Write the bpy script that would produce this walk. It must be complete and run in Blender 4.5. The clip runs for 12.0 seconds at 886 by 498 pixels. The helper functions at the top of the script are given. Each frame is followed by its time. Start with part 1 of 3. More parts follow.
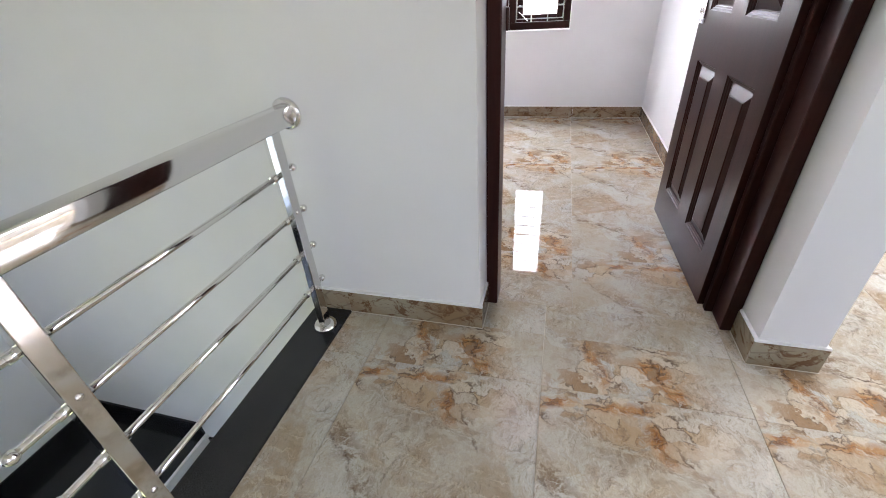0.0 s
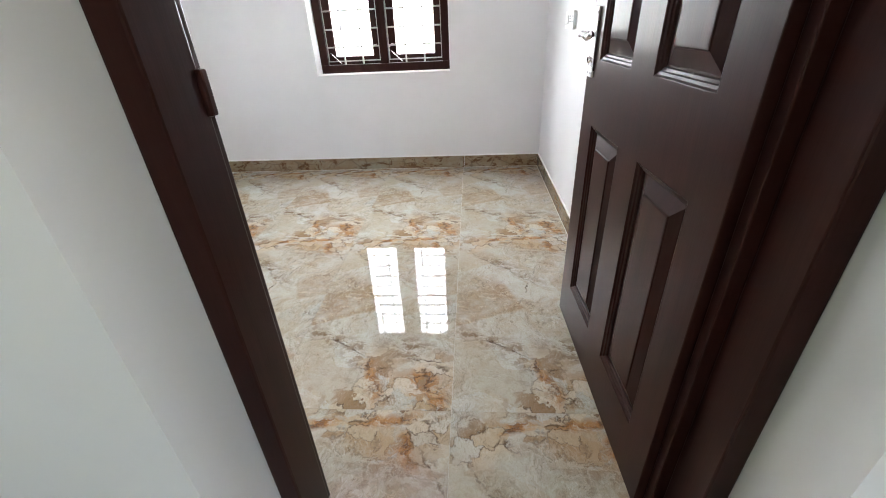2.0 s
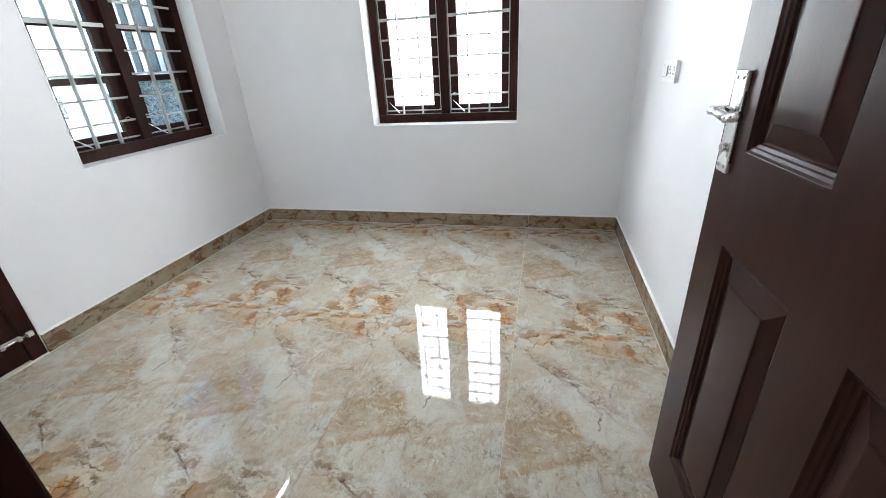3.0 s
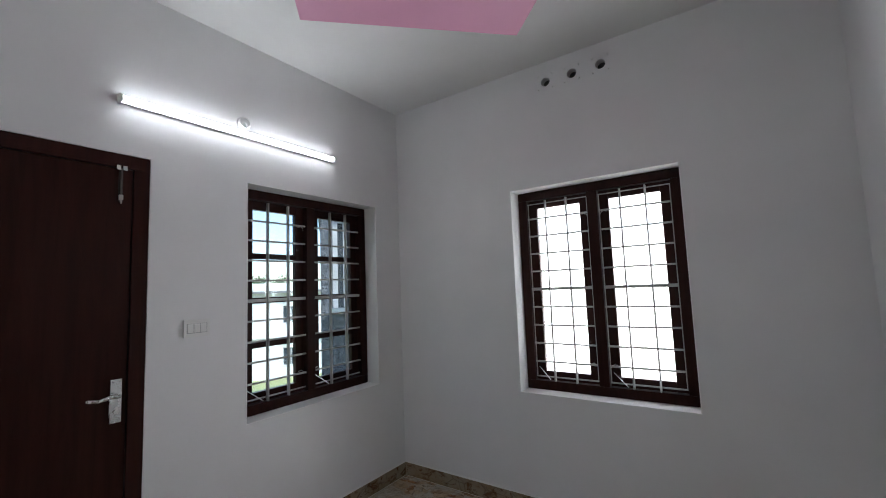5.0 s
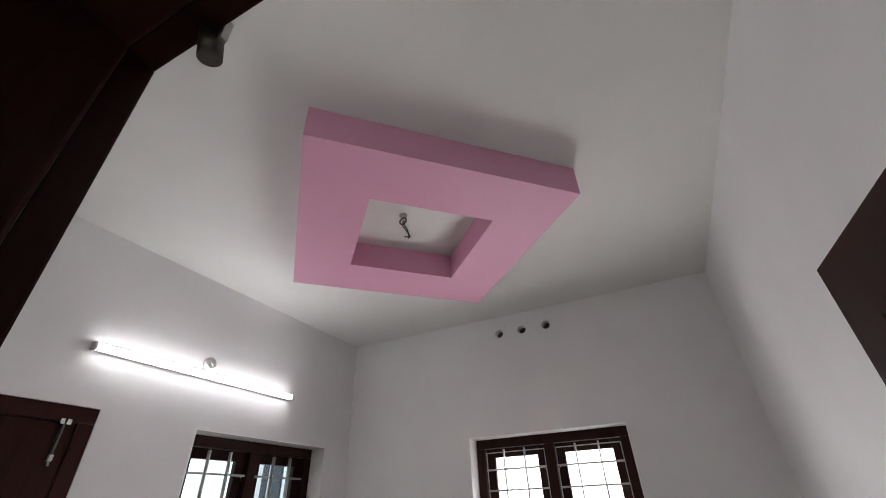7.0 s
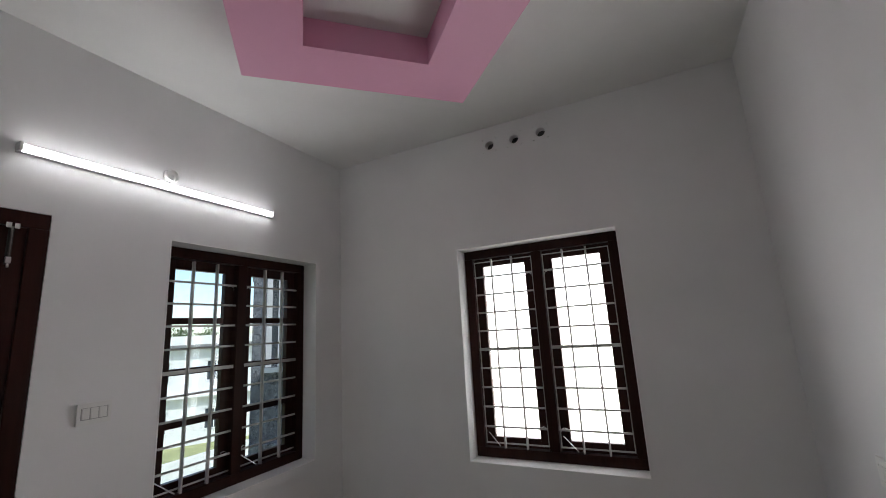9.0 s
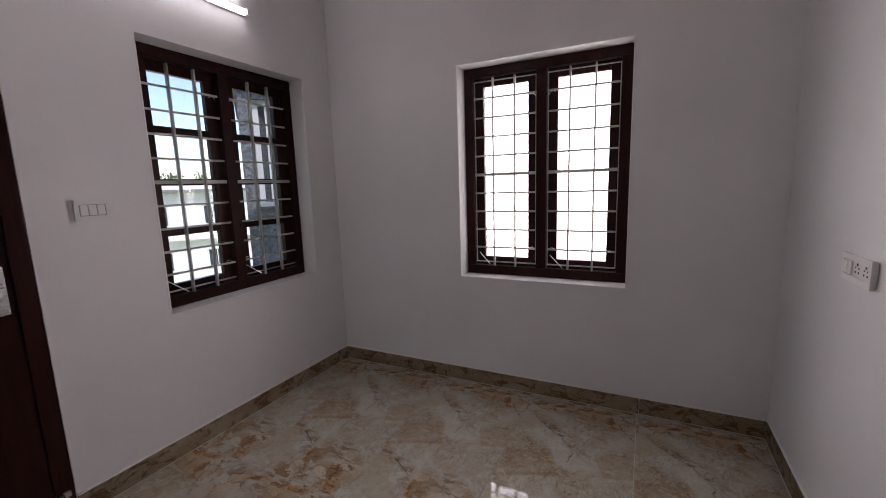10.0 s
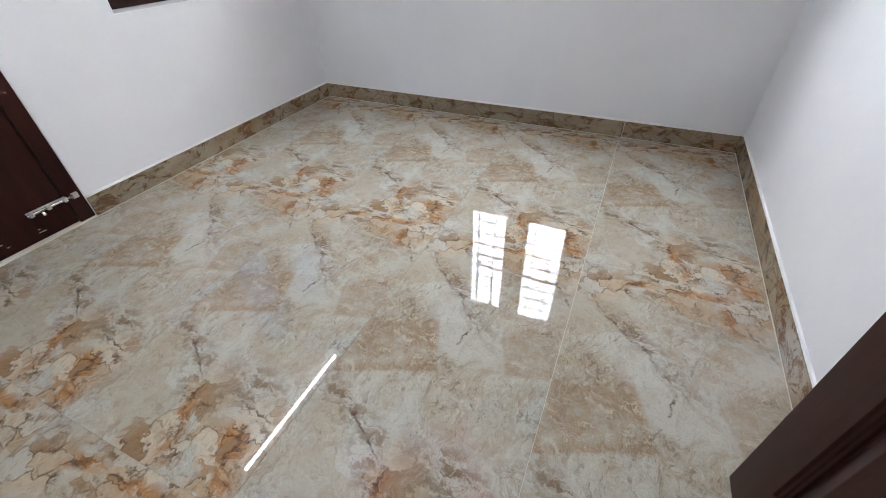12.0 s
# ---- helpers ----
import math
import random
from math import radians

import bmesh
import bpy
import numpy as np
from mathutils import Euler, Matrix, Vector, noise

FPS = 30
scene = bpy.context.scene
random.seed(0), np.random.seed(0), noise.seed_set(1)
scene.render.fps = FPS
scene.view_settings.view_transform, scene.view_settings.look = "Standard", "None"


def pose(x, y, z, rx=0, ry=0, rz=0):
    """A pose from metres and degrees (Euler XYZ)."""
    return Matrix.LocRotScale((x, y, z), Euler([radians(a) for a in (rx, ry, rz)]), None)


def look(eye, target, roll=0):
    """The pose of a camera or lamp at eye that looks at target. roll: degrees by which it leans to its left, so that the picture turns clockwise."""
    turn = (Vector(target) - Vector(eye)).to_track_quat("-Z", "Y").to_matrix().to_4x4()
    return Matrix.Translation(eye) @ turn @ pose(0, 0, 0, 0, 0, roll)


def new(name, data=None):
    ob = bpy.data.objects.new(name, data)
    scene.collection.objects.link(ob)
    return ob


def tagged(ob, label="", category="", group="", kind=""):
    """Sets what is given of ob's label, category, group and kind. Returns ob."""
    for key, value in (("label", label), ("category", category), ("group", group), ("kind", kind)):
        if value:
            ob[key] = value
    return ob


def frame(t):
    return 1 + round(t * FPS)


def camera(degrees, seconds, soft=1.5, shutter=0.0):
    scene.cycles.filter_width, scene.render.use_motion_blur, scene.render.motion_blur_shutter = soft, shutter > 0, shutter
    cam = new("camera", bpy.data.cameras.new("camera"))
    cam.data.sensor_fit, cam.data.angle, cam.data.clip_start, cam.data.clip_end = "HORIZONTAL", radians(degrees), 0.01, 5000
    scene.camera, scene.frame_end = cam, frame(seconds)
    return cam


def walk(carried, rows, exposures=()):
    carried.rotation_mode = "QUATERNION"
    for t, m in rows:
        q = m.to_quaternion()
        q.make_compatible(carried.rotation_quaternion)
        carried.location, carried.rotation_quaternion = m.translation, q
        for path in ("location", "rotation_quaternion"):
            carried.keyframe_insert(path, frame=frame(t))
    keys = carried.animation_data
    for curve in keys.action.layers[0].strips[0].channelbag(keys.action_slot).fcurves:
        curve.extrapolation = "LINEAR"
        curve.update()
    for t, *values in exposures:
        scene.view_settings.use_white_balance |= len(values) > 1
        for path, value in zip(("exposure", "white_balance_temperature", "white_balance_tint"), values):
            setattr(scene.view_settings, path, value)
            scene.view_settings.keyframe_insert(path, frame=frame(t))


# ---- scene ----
cam = camera(94.3, 12.0, soft=0.95)
PATH = [
    (0, (1.987, -4.132, 1.087), (1.505, -2.509, 0.022), -3.9),
    (0.5, (2.018, -4.046, 1.069), (1.523, -2.46, -0.044), -4.3),
    (1, (2.051, -3.834, 1.067), (1.801, -2.2, -0.059), -2.7),
    (1.5, (2.101, -3.586, 1.061), (1.992, -1.909, -0.023), -3.6),
    (2, (2.181, -3.317, 1.078), (2.037, -1.576, 0.101), -2.8),
    (2.5, (2.198, -3.066, 1.092), (2.063, -1.276, 0.206), -3.3),
    (2.7, (2.188, -2.981, 1.104), (1.964, -1.192, 0.236), -3.2),
    (4.3, (2.19, -2.518, 1.331), (1.035, -0.922, 0.983), -2.7),
    (4.5, (2.171, -2.521, 1.362), (1.017, -0.903, 1.14), -2.0),
    (5, (2.212, -2.547, 1.447), (1.072, -0.913, 1.628), -2.2),
    (5.5, (2.195, -2.666, 1.556), (1.157, -1.026, 2.038), -1.1),
    (6, (2.192, -2.756, 1.623), (1.309, -1.147, 2.419), -1.9),
    (6.5, (2.201, -2.813, 1.666), (1.43, -1.271, 2.681), -2.3),
    (6.7, (2.204, -2.835, 1.679), (1.47, -1.316, 2.754), -2.3),
    (8.3, (2.186, -2.636, 1.598), (1.464, -0.978, 2.452), -3.6),
    (8.5, (2.191, -2.6, 1.62), (1.407, -0.92, 2.37), -3.3),
    (9, (2.162, -2.507, 1.541), (1.286, -0.752, 1.931), -3.3),
    (9.5, (2.128, -2.466, 1.444), (1.222, -0.683, 1.465), -2.8),
    (10, (2.11, -2.471, 1.346), (1.232, -0.7, 1.038), -1.8),
    (10.1, (2.112, -2.467, 1.335), (1.243, -0.707, 0.949), -1.6),
    (10.5, (2.107, -2.49, 1.241), (1.277, -0.777, 0.628), -1.4),
    (11, (2.114, -2.513, 1.156), (1.34, -0.893, 0.275), -1.9),
    (11.5, (2.125, -2.532, 1.08), (1.43, -1.01, -0.015), -1.5),
    (12, (2.13, -2.545, 1.028), (1.462, -1.133, -0.221), -1.7),
]
walk(cam, [(t, look(eye, target, roll)) for t, eye, target, roll in PATH],
     exposures=[(0, 3.24, 6300, 20), (1.2, 3.17, 6450, 19), (2.0, 3.1, 6400, 11), (2.7, 3.05, 6150, 8), (4.3, 1.62, 6080, 11), (4.7, 1.45, 6120, 11), (5.5, 0.72, 6500, 15), (6.0, 0.67, 6700, 15), (6.5, 1.27, 6700, 16), (6.7, 1.42, 6700, 16),
                (8.3, 0.85, 6650, 14), (9.0, 0.8, 6650, 14), (9.5, 0.68, 6850, 21), (10.0, 0.92, 6850, 27), (10.5, 1.06, 6650, 23), (11.2, 1.98, 6350, 16), (12, 2.74, 6100, 12)])

# ---- world, sun, large lights ----
world = bpy.data.worlds.new("world")
scene.world = world
world.use_nodes = True
SUN_EL, SUN_AZ = 52.0, 115.0
sky = world.node_tree.nodes.new("ShaderNodeTexSky")
sky.sky_type = "NISHITA"
sky.sun_disc = False
sky.sun_elevation = radians(SUN_EL)
sky.sun_rotation = radians(SUN_AZ)
back = world.node_tree.nodes["Background"]
back.inputs["Strength"].default_value = 0.14
world.node_tree.links.new(sky.outputs["Color"], back.inputs["Color"])

sun = new("sun", bpy.data.lights.new("sun", "SUN"))
sun.data.energy, sun.data.angle, sun.data.color = 2.2, radians(0.5), (1.0, 0.95, 0.88)
sun.matrix_world = look((0, 0, 0), (-math.sin(radians(SUN_AZ)) * math.cos(radians(SUN_EL)),
                                    -math.cos(radians(SUN_AZ)) * math.cos(radians(SUN_EL)),
                                    -math.sin(radians(SUN_EL))))


def area(name, eye, target, sx, sy, watts, color=(1, 1, 1)):
    """Window daylight, a lamp's panel or an added fill, as a rectangle of light."""
    ob = new(name, bpy.data.lights.new(name, "AREA"))
    ob.data.shape, ob.data.size, ob.data.size_y = "RECTANGLE", sx, sy
    ob.data.energy, ob.data.color = watts, color
    ob.matrix_world = look(eye, target)
    return ob


area("daylight_far_window", (1.518, 0.33, 1.40), (1.518, -1, 1.40), 1.5, 1.7, 25.5, (0.98, 0.99, 1.0))
# added fill for the landing, in an unseen opening behind the camera
area("fill_landing", (4.5, -6.86, 1.5), (3.6, -4.6, 0.0), 1.9, 1.3, 0.5, (1.0, 0.97, 0.95))
# added fill from the hall side, aimed down to brighten the landing floor
area("fill_hall", (6.56, -2.5, 1.5), (2.6, -3.3, -1.3), 1.5, 1.3, 7.5, (1.0, 0.97, 0.95))
# added bluish fill low in the stairwell, through an unseen opening
area("fill_stair", (-0.96, -5.3, -0.3), (2, -5.0, -0.9), 1.1, 1.1, 0.45, (0.80, 0.90, 1.0))
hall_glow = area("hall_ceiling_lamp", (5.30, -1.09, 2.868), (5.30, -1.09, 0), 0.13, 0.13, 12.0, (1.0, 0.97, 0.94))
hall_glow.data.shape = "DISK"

# ---- materials ----


class Mat:
    """A small builder of node materials."""

    def __init__(self, name, color=(0.8, 0.8, 0.8), rough=0.5, metal=0.0, spec=0.5):
        self.m = bpy.data.materials.new(name)
        self.m.use_nodes = True
        self.t = self.m.node_tree
        self.b = self.t.nodes["Principled BSDF"]
        self.b.inputs["Base Color"].default_value = (*color, 1)
        self.b.inputs["Roughness"].default_value = rough
        self.b.inputs["Metallic"].default_value = metal
        self.b.inputs["Specular IOR Level"].default_value = spec

    def node(self, kind, **inputs):
        n = self.t.nodes.new(kind)
        for k, v in inputs.items():
            s = n.inputs[k.replace("_", " ")]
            if isinstance(v, bpy.types.NodeSocket):
                self.t.links.new(v, s)
            else:
                s.default_value = v
        return n

    def coords(self, scale=(1, 1, 1), turn=0.0, shift=False):
        tc = self.t.nodes.new("ShaderNodeTexCoord")
        out = tc.outputs["Object"]
        if shift:
            info = self.t.nodes.new("ShaderNodeObjectInfo")
            mul = self.t.nodes.new("ShaderNodeVectorMath")
            mul.operation = "SCALE"
            mul.inputs[0].default_value = (37.0, 91.0, 13.0)
            self.t.links.new(info.outputs["Random"], mul.inputs["Scale"])
            add = self.t.nodes.new("ShaderNodeVectorMath")
            add.operation = "ADD"
            self.t.links.new(out, add.inputs[0])
            self.t.links.new(mul.outputs[0], add.inputs[1])
            out = add.outputs[0]
        mp = self.t.nodes.new("ShaderNodeMapping")
        mp.inputs["Scale"].default_value = scale
        mp.inputs["Rotation"].default_value = (0, 0, radians(turn))
        self.t.links.new(out, mp.inputs["Vector"])
        return mp.outputs[0]

    def noise(self, vec, scale, detail=4.0, rough=0.55, distort=0.0):
        n = self.node("ShaderNodeTexNoise", Vector=vec, Scale=scale, Detail=detail, Roughness=rough, Distortion=distort)
        return n.outputs["Fac"]

    def ramp(self, fac, *stops):
        r = self.t.nodes.new("ShaderNodeValToRGB")
        self.t.links.new(fac, r.inputs[0])
        e = r.color_ramp.elements
        while len(e) < len(stops):
            e.new(0.5)
        for el, (p, c) in zip(e, stops):
            el.position = p
            el.color = (*c, 1) if isinstance(c, tuple) else (c, c, c, 1)
        return r.outputs[0]

    def mix(self, fac, a, b, mode="MIX"):
        n = self.t.nodes.new("ShaderNodeMix")
        n.data_type, n.blend_type = "RGBA", mode
        for s, v in ((n.inputs[0], fac), (n.inputs[6], a), (n.inputs[7], b)):
            if isinstance(v, bpy.types.NodeSocket):
                self.t.links.new(v, s)
            elif isinstance(v, tuple):
                s.default_value = (*v, 1)
            else:
                s.default_value = v
        return n.outputs[2]

    def math(self, op, a, b):
        n = self.t.nodes.new("ShaderNodeMath")
        n.operation = op
        for s, v in ((n.inputs[0], a), (n.inputs[1], b)):
            if isinstance(v, bpy.types.NodeSocket):
                self.t.links.new(v, s)
            else:
                s.default_value = v
        return n.outputs[0]

    def color(self, sock):
        self.t.links.new(sock, self.b.inputs["Base Color"])
        return self

    def rough(self, sock):
        self.t.links.new(sock, self.b.inputs["Roughness"])
        return self

    def bump(self, height, strength=0.2, distance=0.002):
        n = self.node("ShaderNodeBump", Strength=strength, Distance=distance, Height=height)
        self.t.links.new(n.outputs[0], self.b.inputs["Normal"])
        return self


def paint(name, c, var=0.045, rough=0.55):
    """Rolled wall paint: faint stains at room scale, roller stipple close up."""
    m = Mat(name, c, rough, spec=0.3)
    v = m.coords()
    big = m.noise(v, 1.3, 3)
    lo = tuple(x * (1 - var) for x in c)
    hi = tuple(min(1, x * (1 + var)) for x in c)
    m.color(m.ramp(big, (0.3, lo), (0.7, hi)))
    m.bump(m.noise(v, 160, 3), 0.12, 0.0015)
    return m.m


PAINT = paint("wall_paint", (0.79, 0.79, 0.79))
CEILING = paint("ceiling_paint", (0.80, 0.80, 0.785))
PINK = paint("pink_paint", (0.80, 0.40, 0.56), 0.03)
REVEAL = paint("white_putty", (0.84, 0.84, 0.83), 0.02)


def marble(name):
    """Polished slab with one printed face: pale grey fields, golden woven patches, a breccia drift with rust strands."""
    m = Mat(name, (0.5, 0.45, 0.4), 0.04, spec=0.55)
    v = m.coords()

    def moved(vec, scale, amount, detail=5.0):
        n = m.node("ShaderNodeTexNoise", Vector=v, Scale=scale, Detail=detail, Roughness=0.65)
        mid = m.t.nodes.new("ShaderNodeVectorMath")
        mid.operation = "SUBTRACT"
        m.t.links.new(n.outputs["Color"], mid.inputs[0])
        mid.inputs[1].default_value = (0.5, 0.5, 0.5)
        mad = m.t.nodes.new("ShaderNodeVectorMath")
        mad.operation = "MULTIPLY_ADD"
        m.t.links.new(mid.outputs[0], mad.inputs[0])
        mad.inputs[1].default_value = (amount, amount, 0.0)
        m.t.links.new(vec, mad.inputs[2])
        return mad.outputs[0]

    w = moved(v, 5.0, 0.16)
    ragged = moved(w, 28.0, 0.07)
    crisp = moved(v, 14.0, 0.035, 6.0)

    def put_in(vec, cx, cy, rx, ry, turn):
        mp = m.t.nodes.new("ShaderNodeMapping")
        mp.vector_type = "TEXTURE"
        m.t.links.new(vec, mp.inputs["Vector"])
        mp.inputs["Location"].default_value = (cx, cy, 0)
        mp.inputs["Rotation"].default_value = (0, 0, radians(turn))
        mp.inputs["Scale"].default_value = (rx, ry, 50.0)
        return mp.outputs[0]

    def spot(cx, cy, rx, ry, turn=0.0, soft=0.45, vec=None):
        """An oval of the print, its long side turned by so many degrees."""
        ln = m.t.nodes.new("ShaderNodeVectorMath")
        ln.operation = "LENGTH"
        m.t.links.new(put_in(vec or w, cx, cy, rx, ry, turn), ln.inputs[0])
        return m.ramp(ln.outputs["Value"], (1 - soft, 1.0), (1.0, 0.0))

    def patch(cx, cy, rx, ry, turn, fade):
        """A straight-sided patch of the print that fades out towards its upper end."""
        sx = m.t.nodes.new("ShaderNodeSeparateXYZ")
        m.t.links.new(put_in(crisp, cx, cy, rx, ry, turn), sx.inputs[0])
        far = m.math("MAXIMUM", m.math("ABSOLUTE", sx.outputs[0], 0.0), m.math("ABSOLUTE", sx.outputs[1], 0.0))
        return m.math("MULTIPLY", m.ramp(far, (0.92, 1.0), (1.0, 0.0)), m.ramp(sx.outputs[1], (0.0, 1.0), (0.95, fade)))

    def grown(a, *more):
        for b in more:
            a = m.math("MAXIMUM", a, b)
        return a

    def times(a, b):
        return m.math("MULTIPLY", a, b)

    def turned_coords(vec, turn, sx, sy):
        mp = m.node("ShaderNodeMapping", Vector=vec)
        mp.inputs["Rotation"].default_value = (0, 0, radians(turn))
        mp.inputs["Scale"].default_value = (sx, sy, 1.0)
        return mp.outputs[0]

    # pale grey ground, broken into ragged fields of grey, beige and tan
    slabs = turned_coords(moved(v, 9.0, 0.085, 6.0), 17, 1.0, 1.35)
    big = m.node("ShaderNodeTexVoronoi", Vector=slabs, Scale=3.4)
    pick = m.t.nodes.new("ShaderNodeSeparateColor")
    m.t.links.new(big.outputs["Color"], pick.inputs[0])
    base = m.ramp(pick.outputs[0], (0.0, (0.440, 0.440, 0.392)), (0.35, (0.505, 0.492, 0.432)), (0.62, (0.445, 0.405, 0.320)), (0.80, (0.490, 0.480, 0.422)), (1.0, (0.455, 0.430, 0.355)))
    base = m.mix(m.ramp(m.noise(w, 3.0, 6, 0.7), (0.45, 0.0), (0.66, 0.75)), base, (0.36, 0.288, 0.180))
    base = m.mix(m.ramp(m.noise(w, 11.0, 8, 0.8), (0.48, 0.0), (0.68, 0.65)), base, (0.325, 0.245, 0.150))
    # golden woven patches with pale threads both ways
    woven = grown(patch(-0.225, 0.00, 0.175, 0.155, 23, 0.25), times(patch(0.26, 0.19, 0.15, 0.17, 18, 0.1), 0.75),
                  times(spot(0.10, 0.27, 0.28, 0.15, -35, 0.7), m.ramp(m.noise(w, 7, 5), (0.40, 0.1), (0.56, 0.8))))
    woven = times(woven, m.ramp(m.noise(moved(v, 20.0, 0.05), 9, 6, 0.7), (0.36, 0.30), (0.54, 1.0)))
    fibre = m.noise(turned_coords(w, 12, 3.0, 16), 5, 6, 0.7)
    base = m.mix(times(woven, 0.78), base, m.mix(m.ramp(fibre, (0.35, 0.0), (0.65, 1.0)), (0.205, 0.125, 0.056), (0.350, 0.240, 0.130)))
    threads = grown(m.ramp(m.noise(turned_coords(ragged, 76, 1.0, 10), 6, 4, 0.6), (0.57, 0.0), (0.62, 1.0)),
                    m.ramp(m.noise(turned_coords(ragged, -6, 1.0, 10), 6, 4, 0.6), (0.58, 0.0), (0.63, 1.0)))
    base = m.mix(times(threads, m.math("ADD", times(woven, 0.52), 0.12)), base, (0.63, 0.55, 0.41))
    # wisps that sweep down to the drift
    sweep = grown(spot(-0.21, -0.24, 0.22, 0.060, -24, 0.85), spot(-0.06, -0.36, 0.19, 0.070, -48, 0.85), spot(0.13, -0.33, 0.22, 0.095, -22, 0.85),
                  spot(0.05, 0.46, 0.34, 0.09, -18, 0.85), spot(-0.08, 0.27, 0.34, 0.05, -45, 0.85))
    strands = m.ramp(m.noise(turned_coords(ragged, 33, 1.6, 5.0), 9, 6, 0.7), (0.46, 0.0), (0.55, 1.0))
    base = m.mix(times(times(sweep, strands), 0.9), base, (0.165, 0.103, 0.052))
    # the drift: angular fragments of cream, tan and brown
    drift = grown(spot(0.10, -0.57, 0.33, 0.17, 6, 0.55), spot(0.10, 0.54, 0.36, 0.15, -8, 0.55), spot(-0.17, 0.51, 0.20, 0.10, 20, 0.6),
                  spot(0.235, -0.46, 0.13, 0.14, 0, 0.5), spot(0.02, -0.43, 0.12, 0.16, 20, 0.6))
    broken = times(drift, m.ramp(m.noise(ragged, 5.5, 6, 0.65), (0.41, 0.0), (0.46, 1.0)))
    chip_space = turned_coords(ragged, 38, 1.0, 1.8)
    cells = m.node("ShaderNodeTexVoronoi", Vector=chip_space, Scale=11.5)
    sep = m.t.nodes.new("ShaderNodeSeparateColor")
    m.t.links.new(cells.outputs["Color"], sep.inputs[0])
    frag = m.ramp(sep.outputs[0], (0.0, (0.215, 0.115, 0.045)), (0.16, (0.37, 0.235, 0.115)), (0.32, (0.575, 0.485, 0.355)), (0.52, (0.50, 0.46, 0.385)), (0.68, (0.42, 0.29, 0.155)), (0.84, (0.585, 0.505, 0.38)), (1.0, (0.345, 0.185, 0.065)))
    base = m.mix(times(broken, 0.88), base, frag)
    # rust: a long strand, a round blob and crumbs
    rust = grown(spot(0.015, -0.475, 0.036, 0.15, 14, 0.65), spot(0.205, -0.485, 0.085, 0.060, -20, 0.5), spot(0.26, -0.56, 0.035, 0.08, 10, 0.6),
                 spot(0.10, 0.57, 0.13, 0.030, 12, 0.7), spot(0.17, 0.47, 0.035, 0.09, 25, 0.7), spot(-0.10, 0.55, 0.075, 0.035, 15, 0.6))
    rust = times(rust, m.ramp(m.noise(ragged, 15, 6, 0.75), (0.43, 0.0), (0.50, 1.0)))
    base = m.mix(times(rust, 0.95), base, m.ramp(m.noise(ragged, 24, 5, 0.65), (0.38, (0.125, 0.050, 0.015)), (0.50, (0.355, 0.155, 0.042)), (0.64, (0.46, 0.27, 0.115))))
    # thin dark veins between fragments, and long broken seams
    vor = m.node("ShaderNodeTexVoronoi", Vector=chip_space, Scale=11.5)
    vor.feature = "DISTANCE_TO_EDGE"
    vein = times(m.ramp(vor.outputs["Distance"], (0.0, 1.0), (0.075, 0.0)), grown(broken, m.ramp(m.noise(v, 4.5, 3), (0.52, 0.0), (0.64, 0.6))))
    vein = times(vein, m.ramp(m.noise(ragged, 14, 4), (0.43, 0.0), (0.54, 1.0)))
    kinked = moved(v, 9.0, 0.09, 7.0)
    seam = grown(spot(-0.08, 0.25, 0.36, 0.008, -45, 0.9, kinked), spot(0.25, 0.40, 0.10, 0.007, -62, 0.8, kinked), spot(-0.14, -0.30, 0.18, 0.006, -28, 0.8, kinked),
                 spot(0.20, -0.385, 0.13, 0.005, -10, 0.8, kinked), spot(0.02, 0.10, 0.30, 0.005, 72, 0.9, kinked))
    seam = times(seam, m.ramp(m.noise(ragged, 16, 5), (0.44, 0.0), (0.54, 1.0)))
    base = m.mix(times(grown(vein, seam), 0.92), base, (0.065, 0.034, 0.016))
    # wrinkled, scratchy marks in drifts, dark and pale
    gate = m.ramp(m.noise(v, 4.0, 4), (0.38, 0.22), (0.58, 1.0))
    for turn, size, dark, pale in ((-38, 30, 0.62, 0.44), (30, 52, 0.42, 0.34)):
        marks = m.noise(turned_coords(w, turn, 3.2, 1.0), size, 6, 0.72, 1.2)
        base = m.mix(times(m.ramp(marks, (0.545, 0.0), (0.62, dark)), gate), base, (0.165, 0.120, 0.070))
        base = m.mix(times(m.ramp(marks, (0.36, pale), (0.45, 0.0)), gate), base, (0.65, 0.62, 0.54))
    base = m.mix(m.ramp(m.noise(v, 150, 5, 0.78), (0.50, 0.0), (0.64, 0.28)), base, (0.28, 0.24, 0.175))
    m.color(base)
    m.rough(m.ramp(m.noise(v, 9, 3), (0.3, 0.004), (0.7, 0.018)))
    m.bump(m.noise(v, 2.2, 2), 0.002, 0.002)
    return m.m


MARBLE = marble("polished_marble_tile")


